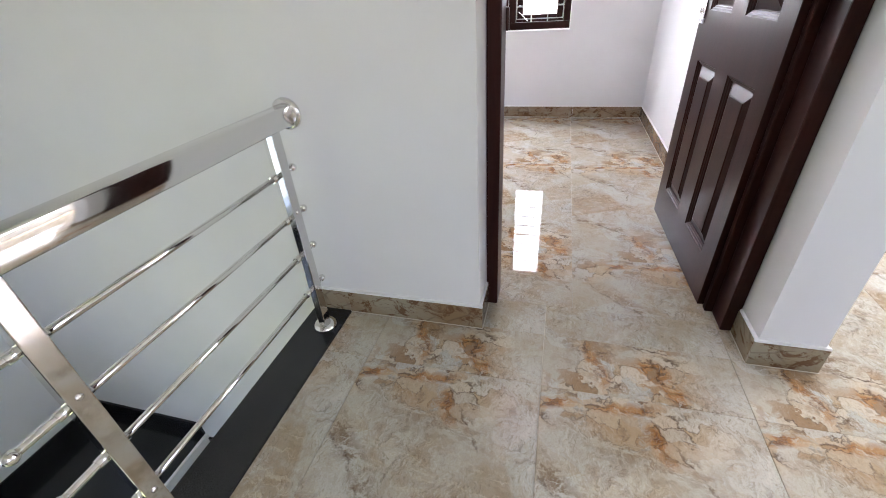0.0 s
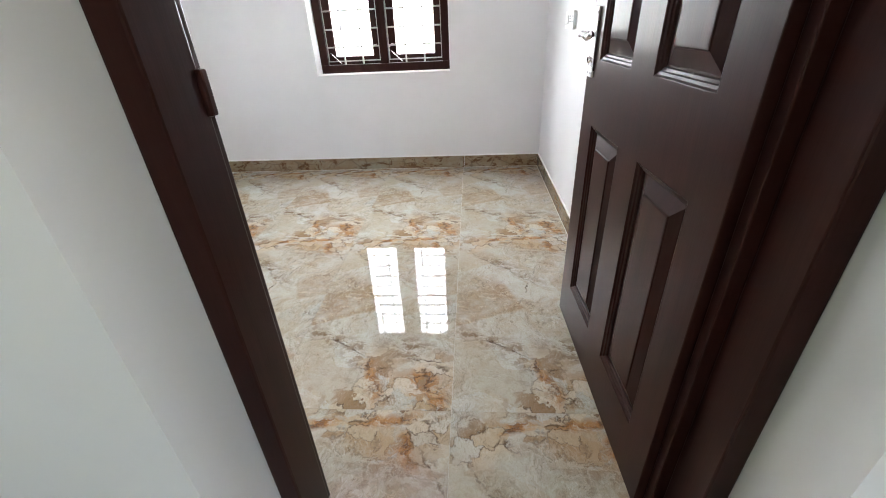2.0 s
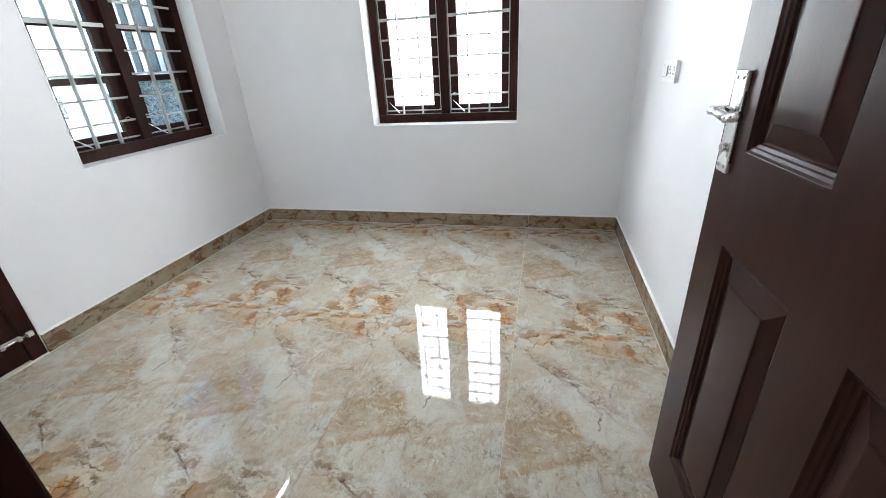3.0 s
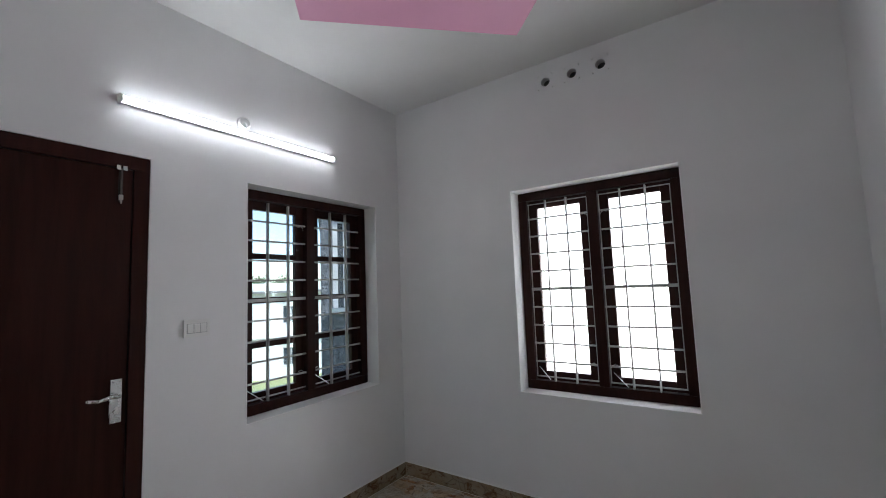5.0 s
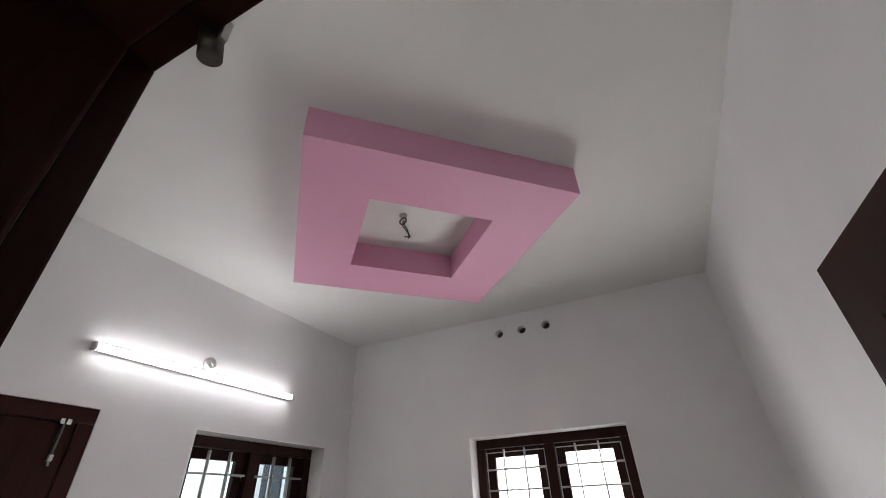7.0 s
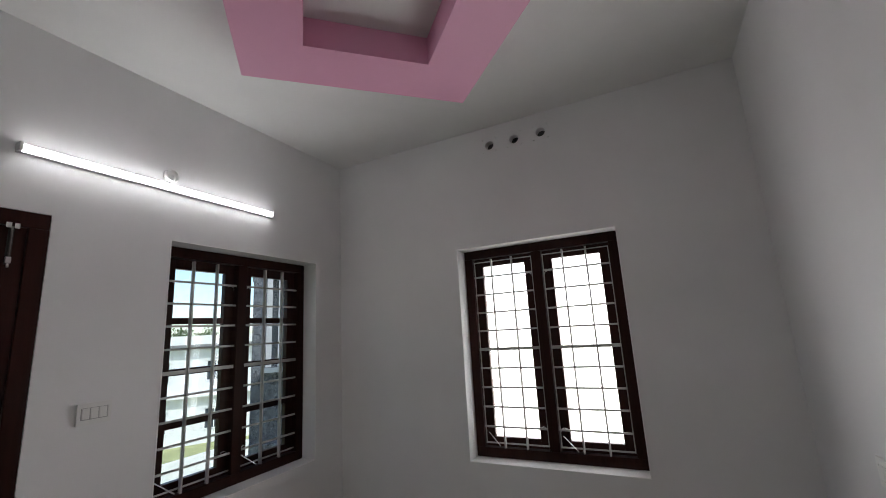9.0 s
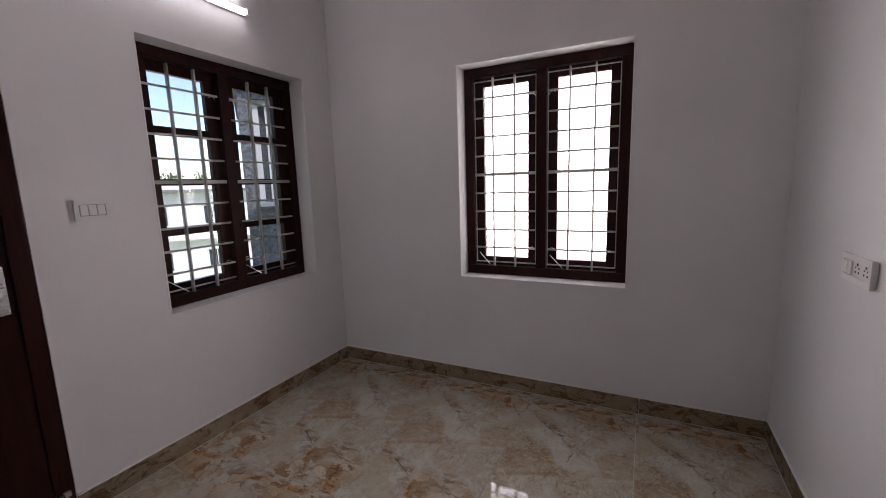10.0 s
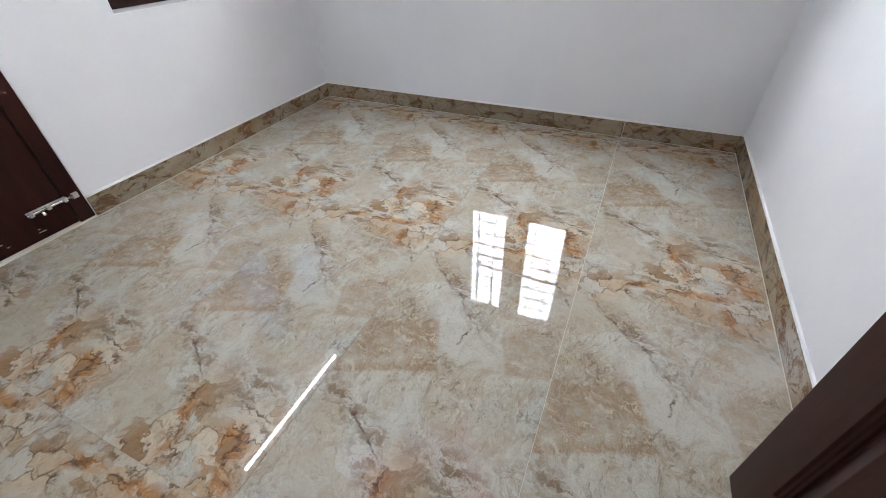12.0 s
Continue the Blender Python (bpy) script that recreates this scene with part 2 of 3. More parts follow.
def skirt_marble():
    m = Mat("skirting_marble", (0.4, 0.33, 0.24), 0.08)
    v = m.coords((1, 1, 1.6), shift=True)
    base = m.mix(m.ramp(m.noise(v, 3.0, 6, 0.65), (0.38, 0.0), (0.62, 1.0)), (0.325, 0.285, 0.205), (0.26, 0.172, 0.090))
    base = m.mix(m.ramp(m.noise(v, 11, 6, 0.75, 0.8), (0.52, 0.0), (0.58, 0.9)), base, (0.13, 0.060, 0.022))
    vor = m.node("ShaderNodeTexVoronoi", Vector=m.node("ShaderNodeMapping", Vector=v, Rotation=(0.4, 0.5, 0.3)).outputs[0], Scale=7.0)
    vor.feature = "DISTANCE_TO_EDGE"
    vein = m.math("MULTIPLY", m.ramp(vor.outputs["Distance"], (0.0, 1.0), (0.045, 0.0)), m.ramp(m.noise(v, 4, 3), (0.44, 0.0), (0.54, 1.0)))
    base = m.mix(m.math("MULTIPLY", vein, 0.5), base, (0.07, 0.04, 0.02))
    base = m.mix(m.ramp(m.noise(v, 70, 4, 0.7), (0.55, 0.0), (0.72, 0.5)), base, (0.24, 0.17, 0.10))
    m.color(base)
    return m.m


SKIRT = skirt_marble()


def wood(name, dark, light, rough):
    m = Mat(name, dark, rough, spec=0.12)
    v = m.coords((9, 9, 0.7), shift=False)
    g = m.noise(v, 3.0, 6, 0.65, 0.6)
    m.color(m.ramp(g, (0.3, dark), (0.72, light)))
    m.rough(m.ramp(g, (0.3, rough), (0.72, rough + 0.02)))
    m.bump(m.noise(m.coords((60, 60, 4), shift=False), 4, 3), 0.12, 0.001)
    return m.m


WOOD = wood("dark_stained_wood", (0.022, 0.0066, 0.0050), (0.038, 0.0122, 0.0095), 0.30)


def steel(name, c, rough):
    m = Mat(name, c, rough, 1.0)
    m.rough(m.ramp(m.noise(m.coords(), 14, 3), (0.3, rough * 0.7), (0.7, rough * 1.5)))
    return m.m


CHROME = steel("polished_steel", (0.74, 0.73, 0.71), 0.07)
SATIN = steel("satin_chrome", (0.78, 0.78, 0.78), 0.22)
DARK_STEEL = steel("dulled_steel", (0.16, 0.15, 0.14), 0.4)
GALV = steel("bolt_steel", (0.62, 0.61, 0.58), 0.32)


def granite():
    m = Mat("black_granite", (0.012, 0.012, 0.014), 0.12)
    v = m.coords()
    m.color(m.ramp(m.noise(v, 240, 2), (0.50, (0.010, 0.010, 0.012)), (0.78, (0.055, 0.055, 0.06))))
    m.rough(m.ramp(m.noise(v, 6, 3), (0.3, 0.08), (0.7, 0.2)))
    return m.m


GRANITE = granite()
# white reveal paint, raised further to carry some of the window's light
LIT_WHITE = paint("lit_white_enamel", (0.90, 0.90, 0.89), 0.015, 0.3)
GRILLE = paint("grille_enamel", (0.52, 0.52, 0.50), 0.05, 0.35)
PLASTIC = Mat("white_plastic", (0.80, 0.80, 0.78), 0.28).m
PLASTIC_GREY = Mat("grey_plastic", (0.40, 0.40, 0.40), 0.35).m
# pipe colour darkened to hold the shade inside the vent holes
PVC_SHADE = Mat("shaded_pvc", (0.10, 0.10, 0.10), 0.5).m
WIRE = Mat("dark_wire", (0.03, 0.025, 0.02), 0.45).m
GROUT = paint("pale_grout", (0.62, 0.58, 0.48), 0.06, 0.8)
BED = paint("mortar_bed", (0.36, 0.34, 0.30), 0.08, 0.9)
SCREED = paint("outer_plaster", (0.62, 0.60, 0.56), 0.06, 0.85)


def lamp_glow():
    m = Mat("led_diffuser", (0.9, 0.9, 0.9), 0.4)
    m.b.inputs["Emission Color"].default_value = (0.94, 0.98, 1.0, 1)
    m.b.inputs["Emission Strength"].default_value = 7.2
    return m.m


LED = lamp_glow()


def glass(name, c):
    m = Mat(name, c, 0.0)
    m.b.inputs["Transmission Weight"].default_value = 1.0
    m.b.inputs["IOR"].default_value = 1.45
    return m.m


GLASS = glass("clear_glass", (0.93, 0.94, 0.94))
TINTED = glass("blue_tinted_glass", (0.80, 0.92, 0.97))

# ---- mesh helpers ----


def box(bm, x0, x1, y0, y1, z0, z1, bevel=0.0):
    x0, x1, y0, y1, z0, z1 = min(x0, x1), max(x0, x1), min(y0, y1), max(y0, y1), min(z0, z1), max(z0, z1)
    r = bmesh.ops.create_cube(bm, size=1.0, matrix=Matrix.LocRotScale(
        ((x0 + x1) / 2, (y0 + y1) / 2, (z0 + z1) / 2), None, (x1 - x0, y1 - y0, z1 - z0)))
    if bevel:
        edges = list({e for v in r["verts"] for e in v.link_edges})
        bmesh.ops.bevel(bm, geom=edges, offset=bevel, segments=2, affect="EDGES", profile=0.6)
    return bm


def B(x0, x1, y0, y1, z0, z1, bevel=0.0):
    return box(bmesh.new(), x0, x1, y0, y1, z0, z1, bevel)


def rod(bm, a, b, r, n=12, r2=None):
    a, b = Vector(a), Vector(b)
    m = Matrix.Translation((a + b) / 2) @ (b - a).to_track_quat("Z", "Y").to_matrix().to_4x4()
    bmesh.ops.create_cone(bm, cap_ends=True, segments=n, radius1=r, radius2=r if r2 is None else r2,
                          depth=(b - a).length, matrix=m)
    return bm


def R(a, b, r, n=12, r2=None):
    return rod(bmesh.new(), a, b, r, n, r2)


def ball(bm, c, r, n=12):
    bmesh.ops.create_uvsphere(bm, u_segments=n, v_segments=n // 2 + 2, radius=r, matrix=Matrix.Translation(c))
    return bm


def turned(profile, m, n=24):
    """A turned shape from (radius, height) pairs, along the z of m."""
    bm = bmesh.new()
    rings = []
    for r, h in profile:
        rings.append([bm.verts.new(m @ Vector((r * math.cos(2 * math.pi * k / n), r * math.sin(2 * math.pi * k / n), h)))
                      for k in range(n)])
    for a, b in zip(rings, rings[1:]):
        for k in range(n):
            bm.faces.new((a[k], a[(k + 1) % n], b[(k + 1) % n], b[k]))
    bm.faces.new(list(reversed(rings[0])))
    bm.faces.new(rings[-1])
    return bm


def tube_along(points, r, n=8):
    """A bent wire through the given points."""
    bm = bmesh.new()
    for a, b in zip(points, points[1:]):
        rod(bm, a, b, r, n)
        ball(bm, b, r, n)
    return bm


def part(name, bm, material, parent=None, label="", round_=False):
    bmesh.ops.recalc_face_normals(bm, faces=bm.faces)
    me = bpy.data.meshes.new(name)
    if round_:
        for f in bm.faces:
            f.smooth = len(f.verts) == 4
    bm.to_mesh(me)
    bm.free()
    me.materials.append(material)
    ob = new(name, me)
    if parent is not None:
        ob.parent = parent
    if label:
        ob["label"] = label
    return ob


def thing(name, label, category, group="", kind="", at=(0, 0, 0)):
    ob = new(name)
    ob.empty_display_size = 0.05
    ob.location = at
    return tagged(ob, label, category, group, kind)


def slab(us, vs, hole, t0, t1, put):
    """A plate over the grid us x vs, but for the cells that hole(u, v) names, from t0 to t1; put(u, v, t) places it."""
    bm = bmesh.new()
    nu, nv = len(us) - 1, len(vs) - 1
    full = [[not hole((us[i] + us[i + 1]) / 2, (vs[j] + vs[j + 1]) / 2) for j in range(nv)] for i in range(nu)]
    made = {}

    def vert(i, j, t):
        if (i, j, t) not in made:
            made[i, j, t] = bm.verts.new(put(us[i], vs[j], t))
        return made[i, j, t]

    for i in range(nu):
        for j in range(nv):
            if not full[i][j]:
                continue
            for t in (t0, t1):
                bm.faces.new([vert(i, j, t), vert(i + 1, j, t), vert(i + 1, j + 1, t), vert(i, j + 1, t)])
            for di, dj, a, b in ((-1, 0, (i, j), (i, j + 1)), (1, 0, (i + 1, j), (i + 1, j + 1)),
                                 (0, -1, (i, j), (i + 1, j)), (0, 1, (i, j + 1), (i + 1, j + 1))):
                k, l = i + di, j + dj
                if 0 <= k < nu and 0 <= l < nv and full[k][l]:
                    continue
                bm.faces.new([vert(*a, t0), vert(*b, t0), vert(*b, t1), vert(*a, t1)])
    return bm


def wall(name, u0, u1, v0, v1, openings, t0, t1, put, material=None, label=""):
    us = sorted({u0, u1, *(o[0] for o in openings), *(o[1] for o in openings)})
    vs = sorted({v0, v1, *(o[2] for o in openings), *(o[3] for o in openings)})
    ob = part(name, slab(us, vs, lambda u, v: any(a < u < b and c < v < d for a, b, c, d in openings), t0, t1, put),
              material or PAINT)
    return tagged(ob, label or "smooth off-white painted plaster wall", "wall", kind="structure")


def along_x(u, v, t):
    return (u, t, v)


def along_y(u, v, t):
    return (t, u, v)


def flat(u, v, t):
    return (u, v, t)


# ---- plan ----
W, D, H = 2.72, -2.712, 2.90         # room: x 0..W, y D..0, z 0..H
OUT = -2.985                         # landing face of the entry wall
FW = (1.014, 2.027, 0.736, 2.078)    # far window: x, z
LW = (-1.297, -0.272, 0.742, 2.078)  # left window: y, z
LD = (-2.66, -1.772, 0.0, 2.10)      # left door: y, z
ED = (1.772, 2.660, -0.2, 2.13)         # entry door: x, z
HOLES, HOLE_Z, HR = (1.309, 1.483, 1.660), 2.765, 0.030

# ---- structure ----
wall("wall_north", -0.23, W + 0.12, 0, H, [FW] + [(x - 0.05, x + 0.05, HOLE_Z - 0.05, HOLE_Z + 0.05) for x in HOLES], 0.0, 0.23, along_x)
wall("wall_west", D, 0.0, 0, H, [LW, LD], -0.23, 0.0, along_y)
wall("wall_east", D, 0.0, 0, H, [], W, W + 0.12, along_y)
wall("wall_south", -0.90, W + 0.12, -3.2, H, [ED], OUT, D, along_x)
# stair and landing walls; their window openings are unseen, added to let light in
wall("wall_stair_west", -7.0, OUT + 0.2, -3.2, H, [(-5.9, -4.7, -0.9, 0.3)], -1.1, -0.90, along_y)
wall("wall_landing_south", -1.1, 6.7, -3.2, H, [(3.55, 5.45, 0.9, 2.1)], -7.0, -6.8, along_x)
wall("wall_hall_east", -6.8, 1.2, 0, H, [(-3.3, -1.7, 0.9, 2.1)], 6.5, 6.7, along_y)
wall("wall_hall_north", W + 0.12, 6.5, 0, H, [], 1.0, 1.2, along_x)
wall("wall_stair_east", -6.8, OUT, -3.2, -0.12, [], 1.08, 1.2, along_y)

ceiling = part("ceiling", slab([-1.1, 6.7], [-7.0, 1.2], lambda u, v: False, H, H + 0.15, flat), CEILING)
tagged(ceiling, "flat white painted plaster ceiling", "ceiling", kind="structure")
floor = part("floor", slab([-0.23, 1.08, 6.7], [-7.0, OUT, D, 0.23, 1.2],
                           lambda u, v: (u < 1.08 and v < D) or (u < 1.08 and v > 0.23), -0.12, -0.012, flat), GROUT)
tagged(floor, "polished cream and rust marble-look floor tiles", "floor", kind="structure")

# sleeves of the three vent holes, set in square patches of plaster; shade coloured in
for x in HOLES:
    bm = bmesh.new()
    n = 24
    loops = []
    for y, square in ((0.0, True), (0.0, False), (0.15, False)):
        ring = []
        for k in range(n):
            a = 2 * math.pi * (k + 0.5) / n
            c, s = math.cos(a), math.sin(a)
            r = 0.05 / max(abs(c), abs(s)) if square else HR
            ring.append(bm.verts.new((x + r * c, y, HOLE_Z + r * s)))
        loops.append(ring)
    for a, b in zip(loops, loops[1:]):
        for k in range(n):
            bm.faces.new((a[k], a[(k + 1) % n], b[(k + 1) % n], b[k]))
    patch = part("wall_patch", bm, PAINT, bpy.data.objects["wall_north"])
    pipe = thing("vent_pipe", "short vent pipe set in the wall, darkened for the shade inside", "pipe", "vent pipes above the window", at=(x, 0.08, HOLE_Z))
    bm = turned([(HR - 0.0005, 0.0), (HR - 0.0005, 0.09), (HR - 0.004, 0.09), (HR - 0.004, 0.004), (0.001, 0.004)],
                pose(0, 0.06, 0, 90, 0, 0), 24)
    part("sleeve", bm, PVC_SHADE, pipe, round_=True)

# ---- floor landing edge, stairs ----
edge = part("stair_edge", B(1.08, 1.243, -6.8, OUT, -0.14, 0.004, 0.004), GRANITE)
tagged(edge, "black granite edging slab along the stairwell", "stair edging", kind="structure")
stairs = thing("staircase", "black granite stairs going down to a lower floor", "stairs", kind="structure")
HALF = -1.25
part("half_landing", B(-0.90, -0.04, -6.8, OUT, HALF - 0.15, HALF), GRANITE, stairs)
for k in range(8):
    x0, z1 = -0.04 + 0.27 * k, HALF - 0.17 * (k + 1)
    part("tread", B(x0 - 0.02, x0 + 0.27, -4.0, OUT, z1 - 0.035, z1, 0.004), GRANITE, stairs)
    part("riser", B(x0, x0 + 0.02, -4.0, OUT, z1, z1 + 0.135 if k else z1 + 0.17), REVEAL, stairs)
part("skirting", B(-0.90, -0.04, OUT - 0.014, OUT, HALF, HALF + 0.11), GRANITE, stairs)
part("skirting", B(-0.90, -0.886, -6.8, OUT - 0.014, HALF, HALF + 0.11), GRANITE, stairs)
for k in range(4):
    x0, z1 = -0.04 + 0.27 * k, HALF - 0.17 * (k + 1)
    part("skirting", B(x0, x0 + 0.27, OUT - 0.014, OUT, z1, z1 + 0.14), GRANITE, stairs)

rail = thing("stair_railing", "polished stainless steel stair railing with four tubes", "railing", at=(1.172, OUT, 0))
REND = -0.950
part("handrail", B(-0.030, 0.022, -1.0, -0.004, 0.758, 0.818, 0.006), CHROME, rail, "flat-sided polished handrail", True)
part("flange", turned([(0.050, 0), (0.050, 0.005), (0.045, 0.010), (0.041, 0.012), (0.036, 0.012)], pose(-0.004, -0.001, 0.788, 90, 0, 0), 28), CHROME, rail, "round wall flange", True)
for y in (-0.110, -0.848):
    post = part("post", B(-0.006, 0.020, y - 0.020, y + 0.020, 0.010, 0.760, 0.003), CHROME, rail)
    part("base_flange", turned([(0.046, 0.004), (0.046, 0.010), (0.036, 0.020), (0.030, 0.022), (0.024, 0.022)], pose(0.007, y, 0, 0, 0, 0), 24), CHROME, post, round_=True)
    for z in (0.500, 0.185):
        part("bolt", turned([(0.007, 0), (0.007, 0.002), (0.004, 0.004), (0.001, 0.0045)], pose(0.020, y, z, 0, 90, 0), 12), CHROME, post, round_=True)
for z in (0.622, 0.472, 0.324, 0.172):
    tube = part("tube", R((-0.014, -0.036, z), (-0.014, REND, z), 0.0085, 14), CHROME, rail, round_=True)
    for y in (-0.030, REND - 0.006):
        part("ball_end", ball(bmesh.new(), (-0.014, y, z), 0.0135, 14), CHROME, tube, round_=True)
    for y in (-0.110, -0.848):
        part("collar", R((-0.014, y - 0.034, z), (-0.014, y + 0.034, z), 0.0115, 14), CHROME, tube, round_=True)

# ---- ceiling feature ----
CX, CY, PZ = 1.383, -1.378, 2.757


def diamond(u, v, t):
    c = math.sqrt(0.5)
    return (CX + c * (u - v), CY + c * (u + v), t)


pan = part("ceiling_panel", slab([-0.550, -0.276, 0.276, 0.550], [-0.550, -0.276, 0.276, 0.550],
                                 lambda u, v: abs(u) < 0.27 and abs(v) < 0.27, PZ, H - 0.002, diamond), PINK)
tagged(pan, "pink painted dropped ceiling square with a recessed middle", "ceiling panel", kind="structure")
hook = thing("ceiling_hook", "bare ceiling fan hook with dangling dark wires", "ceiling hook", at=(1.345, -1.445, H))
part("box_rim", turned([(0.020, 0), (0.020, -0.004), (0.014, -0.004), (0.014, -0.001)], pose(0, 0, 0), 20), PLASTIC_GREY, hook, round_=True)
part("hook_ring", tube_along([(0.018 * math.cos(a), 0.0, -0.035 + 0.018 * math.sin(a)) for a in [k * 2 * math.pi / 12 for k in range(13)]], 0.0035, 8), WIRE, hook)
part("wire", tube_along([(0.005, 0, -0.03), (0.012, -0.006, -0.07), (0.030, -0.010, -0.10), (0.042, -0.014, -0.14), (0.05, -0.016, -0.15), (0.043, -0.02, -0.16)], 0.003, 8), WIRE, hook)
part("wire", tube_along([(0.0, 0, -0.03), (0.006, -0.012, -0.075), (0.034, -0.004, -0.12), (0.046, -0.012, -0.15), (0.03, -0.03, -0.155)], 0.0026, 8), WIRE, hook)

# ---- windows ----


def window(name, o, put, label, muntins, pane_mat):
    u0, u1, z0, z1 = o
    win = tagged(new(name), label, "window", kind="structure")

    def bx(a, b, d0, d1, c, e, bevel=0.0):
        (xa, ya, za), (xb, yb, zb) = put(a, d0, c), put(b, d1, e)
        return B(xa, xb, ya, yb, za, zb, bevel)

    g, f = 0.005, 0.062
    um = (u0 + u1) / 2
    d0, d1 = 0.112, 0.195
    # thin linings whose extra white stands in for daylight on the reveal
    for a, b, c, e in ((u0, u0 + 0.004, z0 + 0.004, z1 - 0.004), (u1 - 0.004, u1, z0 + 0.004, z1 - 0.004), (u0, u1, z0, z0 + 0.004), (u0, u1, z1 - 0.004, z1)):
        part("lining", bx(a, b, -0.003, d0, c, e), LIT_WHITE, win, "white painted reveal, lightened for the window's light")
    part("frame_side", bx(u0 + g, u0 + f, d0, d1, z0 + f, z1 - f, 0.003), WOOD, win)
    part("frame_side", bx(u1 - f, u1 - g, d0, d1, z0 + f, z1 - f, 0.003), WOOD, win)
    part("frame_head", bx(u0 + g, u1 - g, d0, d1, z1 - f, z1 - g, 0.003), WOOD, win)
    part("frame_sill", bx(u0 + g, u1 - g, d0, d1, z0 + g, z0 + f, 0.003), WOOD, win)
    part("mullion", bx(um - 0.031, um + 0.031, d0, d1, z0 + f, z1 - f, 0.003), WOOD, win)
    for a, b in ((u0 + f, um - 0.031), (um + 0.031, u1 - f)):
        s, za, zb = 0.060, z0 + f, z1 - f
        da, db = 0.152, 0.186
        sh = part("shutter", bx(a + 0.001, a + s, da, db, za + 0.001, zb - 0.001, 0.002), WOOD, win)
        part("stile", bx(b - s, b - 0.001, da, db, za + 0.001, zb - 0.001, 0.002), WOOD, sh)
        part("rail", bx(a + s, b - s, da, db, zb - 0.056, zb - 0.001, 0.002), WOOD, sh)
        part("rail", bx(a + s, b - s, da, db, za + 0.001, za + 0.058, 0.002), WOOD, sh)
        cuts = [za + 0.058, *muntins, zb - 0.056]
        for m in muntins:
            part("glazing_bar", bx(a + s, b - s, da + 0.004, db, m - 0.017, m + 0.017, 0.002), WOOD, sh)
        for c, e in zip(cuts, cuts[1:]):
            p = part("pane", bx(a + s - 0.004, b - s + 0.004, da + 0.016, da + 0.020,
                                c + (0.013 if c in muntins else -0.004), e - (0.013 if e in muntins else -0.004)), pane_mat, sh)
            p.visible_shadow = False
        # grille of this bay
        gr = part("grille", bx(a + 0.004, b - 0.004, 0.128, 0.134, z0 + f + 0.022, z0 + f + 0.030), GRILLE, win, "pale painted steel grille")
        if not muntins:
            part("frame_bar", bx(a + 0.004, b - 0.004, 0.128, 0.134, z1 - f - 0.030, z1 - f - 0.024), GRILLE, gr)
        for u in (() if muntins else (a + 0.004, b - 0.009)):
            part("frame_bar", bx(u, u + 0.005, 0.132, 0.138, z0 + f + 0.022, z1 - f - 0.024), GRILLE, gr)
        for k in range(9):
            z = 1.886 - 0.1205 * k
            t = 0.0095 if k == 4 else 0.0055
            part("cross_bar", bx(a + 0.004, b - 0.004, 0.122, 0.131, z - t, z + t, 0.001), GRILLE, gr)
        for u in ((a + b) / 2 - 0.071, (a + b) / 2 + 0.071):
            part("upright", bx(u - 0.0045, u + 0.0045, 0.108, 0.130, z0 + f + 0.002, z1 - f - 0.012, 0.001), GRILLE, gr)
        # casement hooks
        near = 1 if a < um - 0.1 else -1
        ux = b - 0.030 if near == 1 else a + 0.030
        for z in (z0 + 0.19, z1 - 0.20):
            hk = [put(ux - near * 0.018, 0.146, z), put(ux, 0.138, z + 0.006), put(ux + near * 0.016, 0.138, z - 0.004), put(ux + near * 0.022, 0.142, z - 0.016)]
            part("casement_hook", tube_along(hk, 0.0032, 8), SATIN, sh)
        st = [put(a + 0.02, 0.146, za + 0.085), put(a + 0.105, 0.112, za + 0.012)]
        part("stay_rod", tube_along(st, 0.0035, 8), SATIN, sh)
    return win


window("window_1", FW, lambda u, d, z: (u, d, z), "dark stained wooden two-shutter window with white steel grille", [], GLASS)
window("window_2", LW, lambda u, d, z: (-d, u, z), "dark stained wooden two-shutter window with divided panes", [1.137, 1.404, 1.675], TINTED)

# ---- doors ----


def leaf(parent, w, h, th, panels):
    """A panelled door leaf: hinge at x 0, from y -th/2 to th/2, its foot at z 0."""
    us = sorted({0.0, w, *(p[0] for p in panels), *(p[1] for p in panels)})
    vs = sorted({0.0, h, *(p[2] for p in panels), *(p[3] for p in panels)})
    fr = part("leaf", slab(us, vs, lambda u, v: any(a < u < b and c < v < d for a, b, c, d in panels), -th / 2, th / 2,
                           lambda u, v, t: (u, t, v)), WOOD, parent)
    bev = fr.modifiers.new("edge", "BEVEL")
    bev.width, bev.segments, bev.limit_method = 0.002, 2, "ANGLE"
    for a, b, c, d in panels:
        bm = bmesh.new()
        for s in (-1, 1):
            rings = []
            for ins, y in ((0.0, th / 2 - 0.0005), (0.003, th / 2 - 0.004), (0.008, th / 2 - 0.006), (0.010, th / 2 - 0.009), (0.015, th / 2 - 0.011), (0.017, th / 2 - 0.0155), (0.021, th / 2 - 0.0155), (0.054, th / 2 - 0.0045), (0.056, th / 2 - 0.002), (0.059, th / 2 - 0.0015)):
                rings.append([bm.verts.new((u, s * y, v)) for u, v in ((a + ins, c + ins), (b - ins, c + ins), (b - ins, d - ins), (a + ins, d - ins))])
            for p, q in zip(rings, rings[1:]):
                for k in range(4):
                    bm.faces.new((p[k], p[(k + 1) % 4], q[(k + 1) % 4], q[k]))
            bm.faces.new(rings[-1])
        part("panel", bm, WOOD, fr)
    return fr


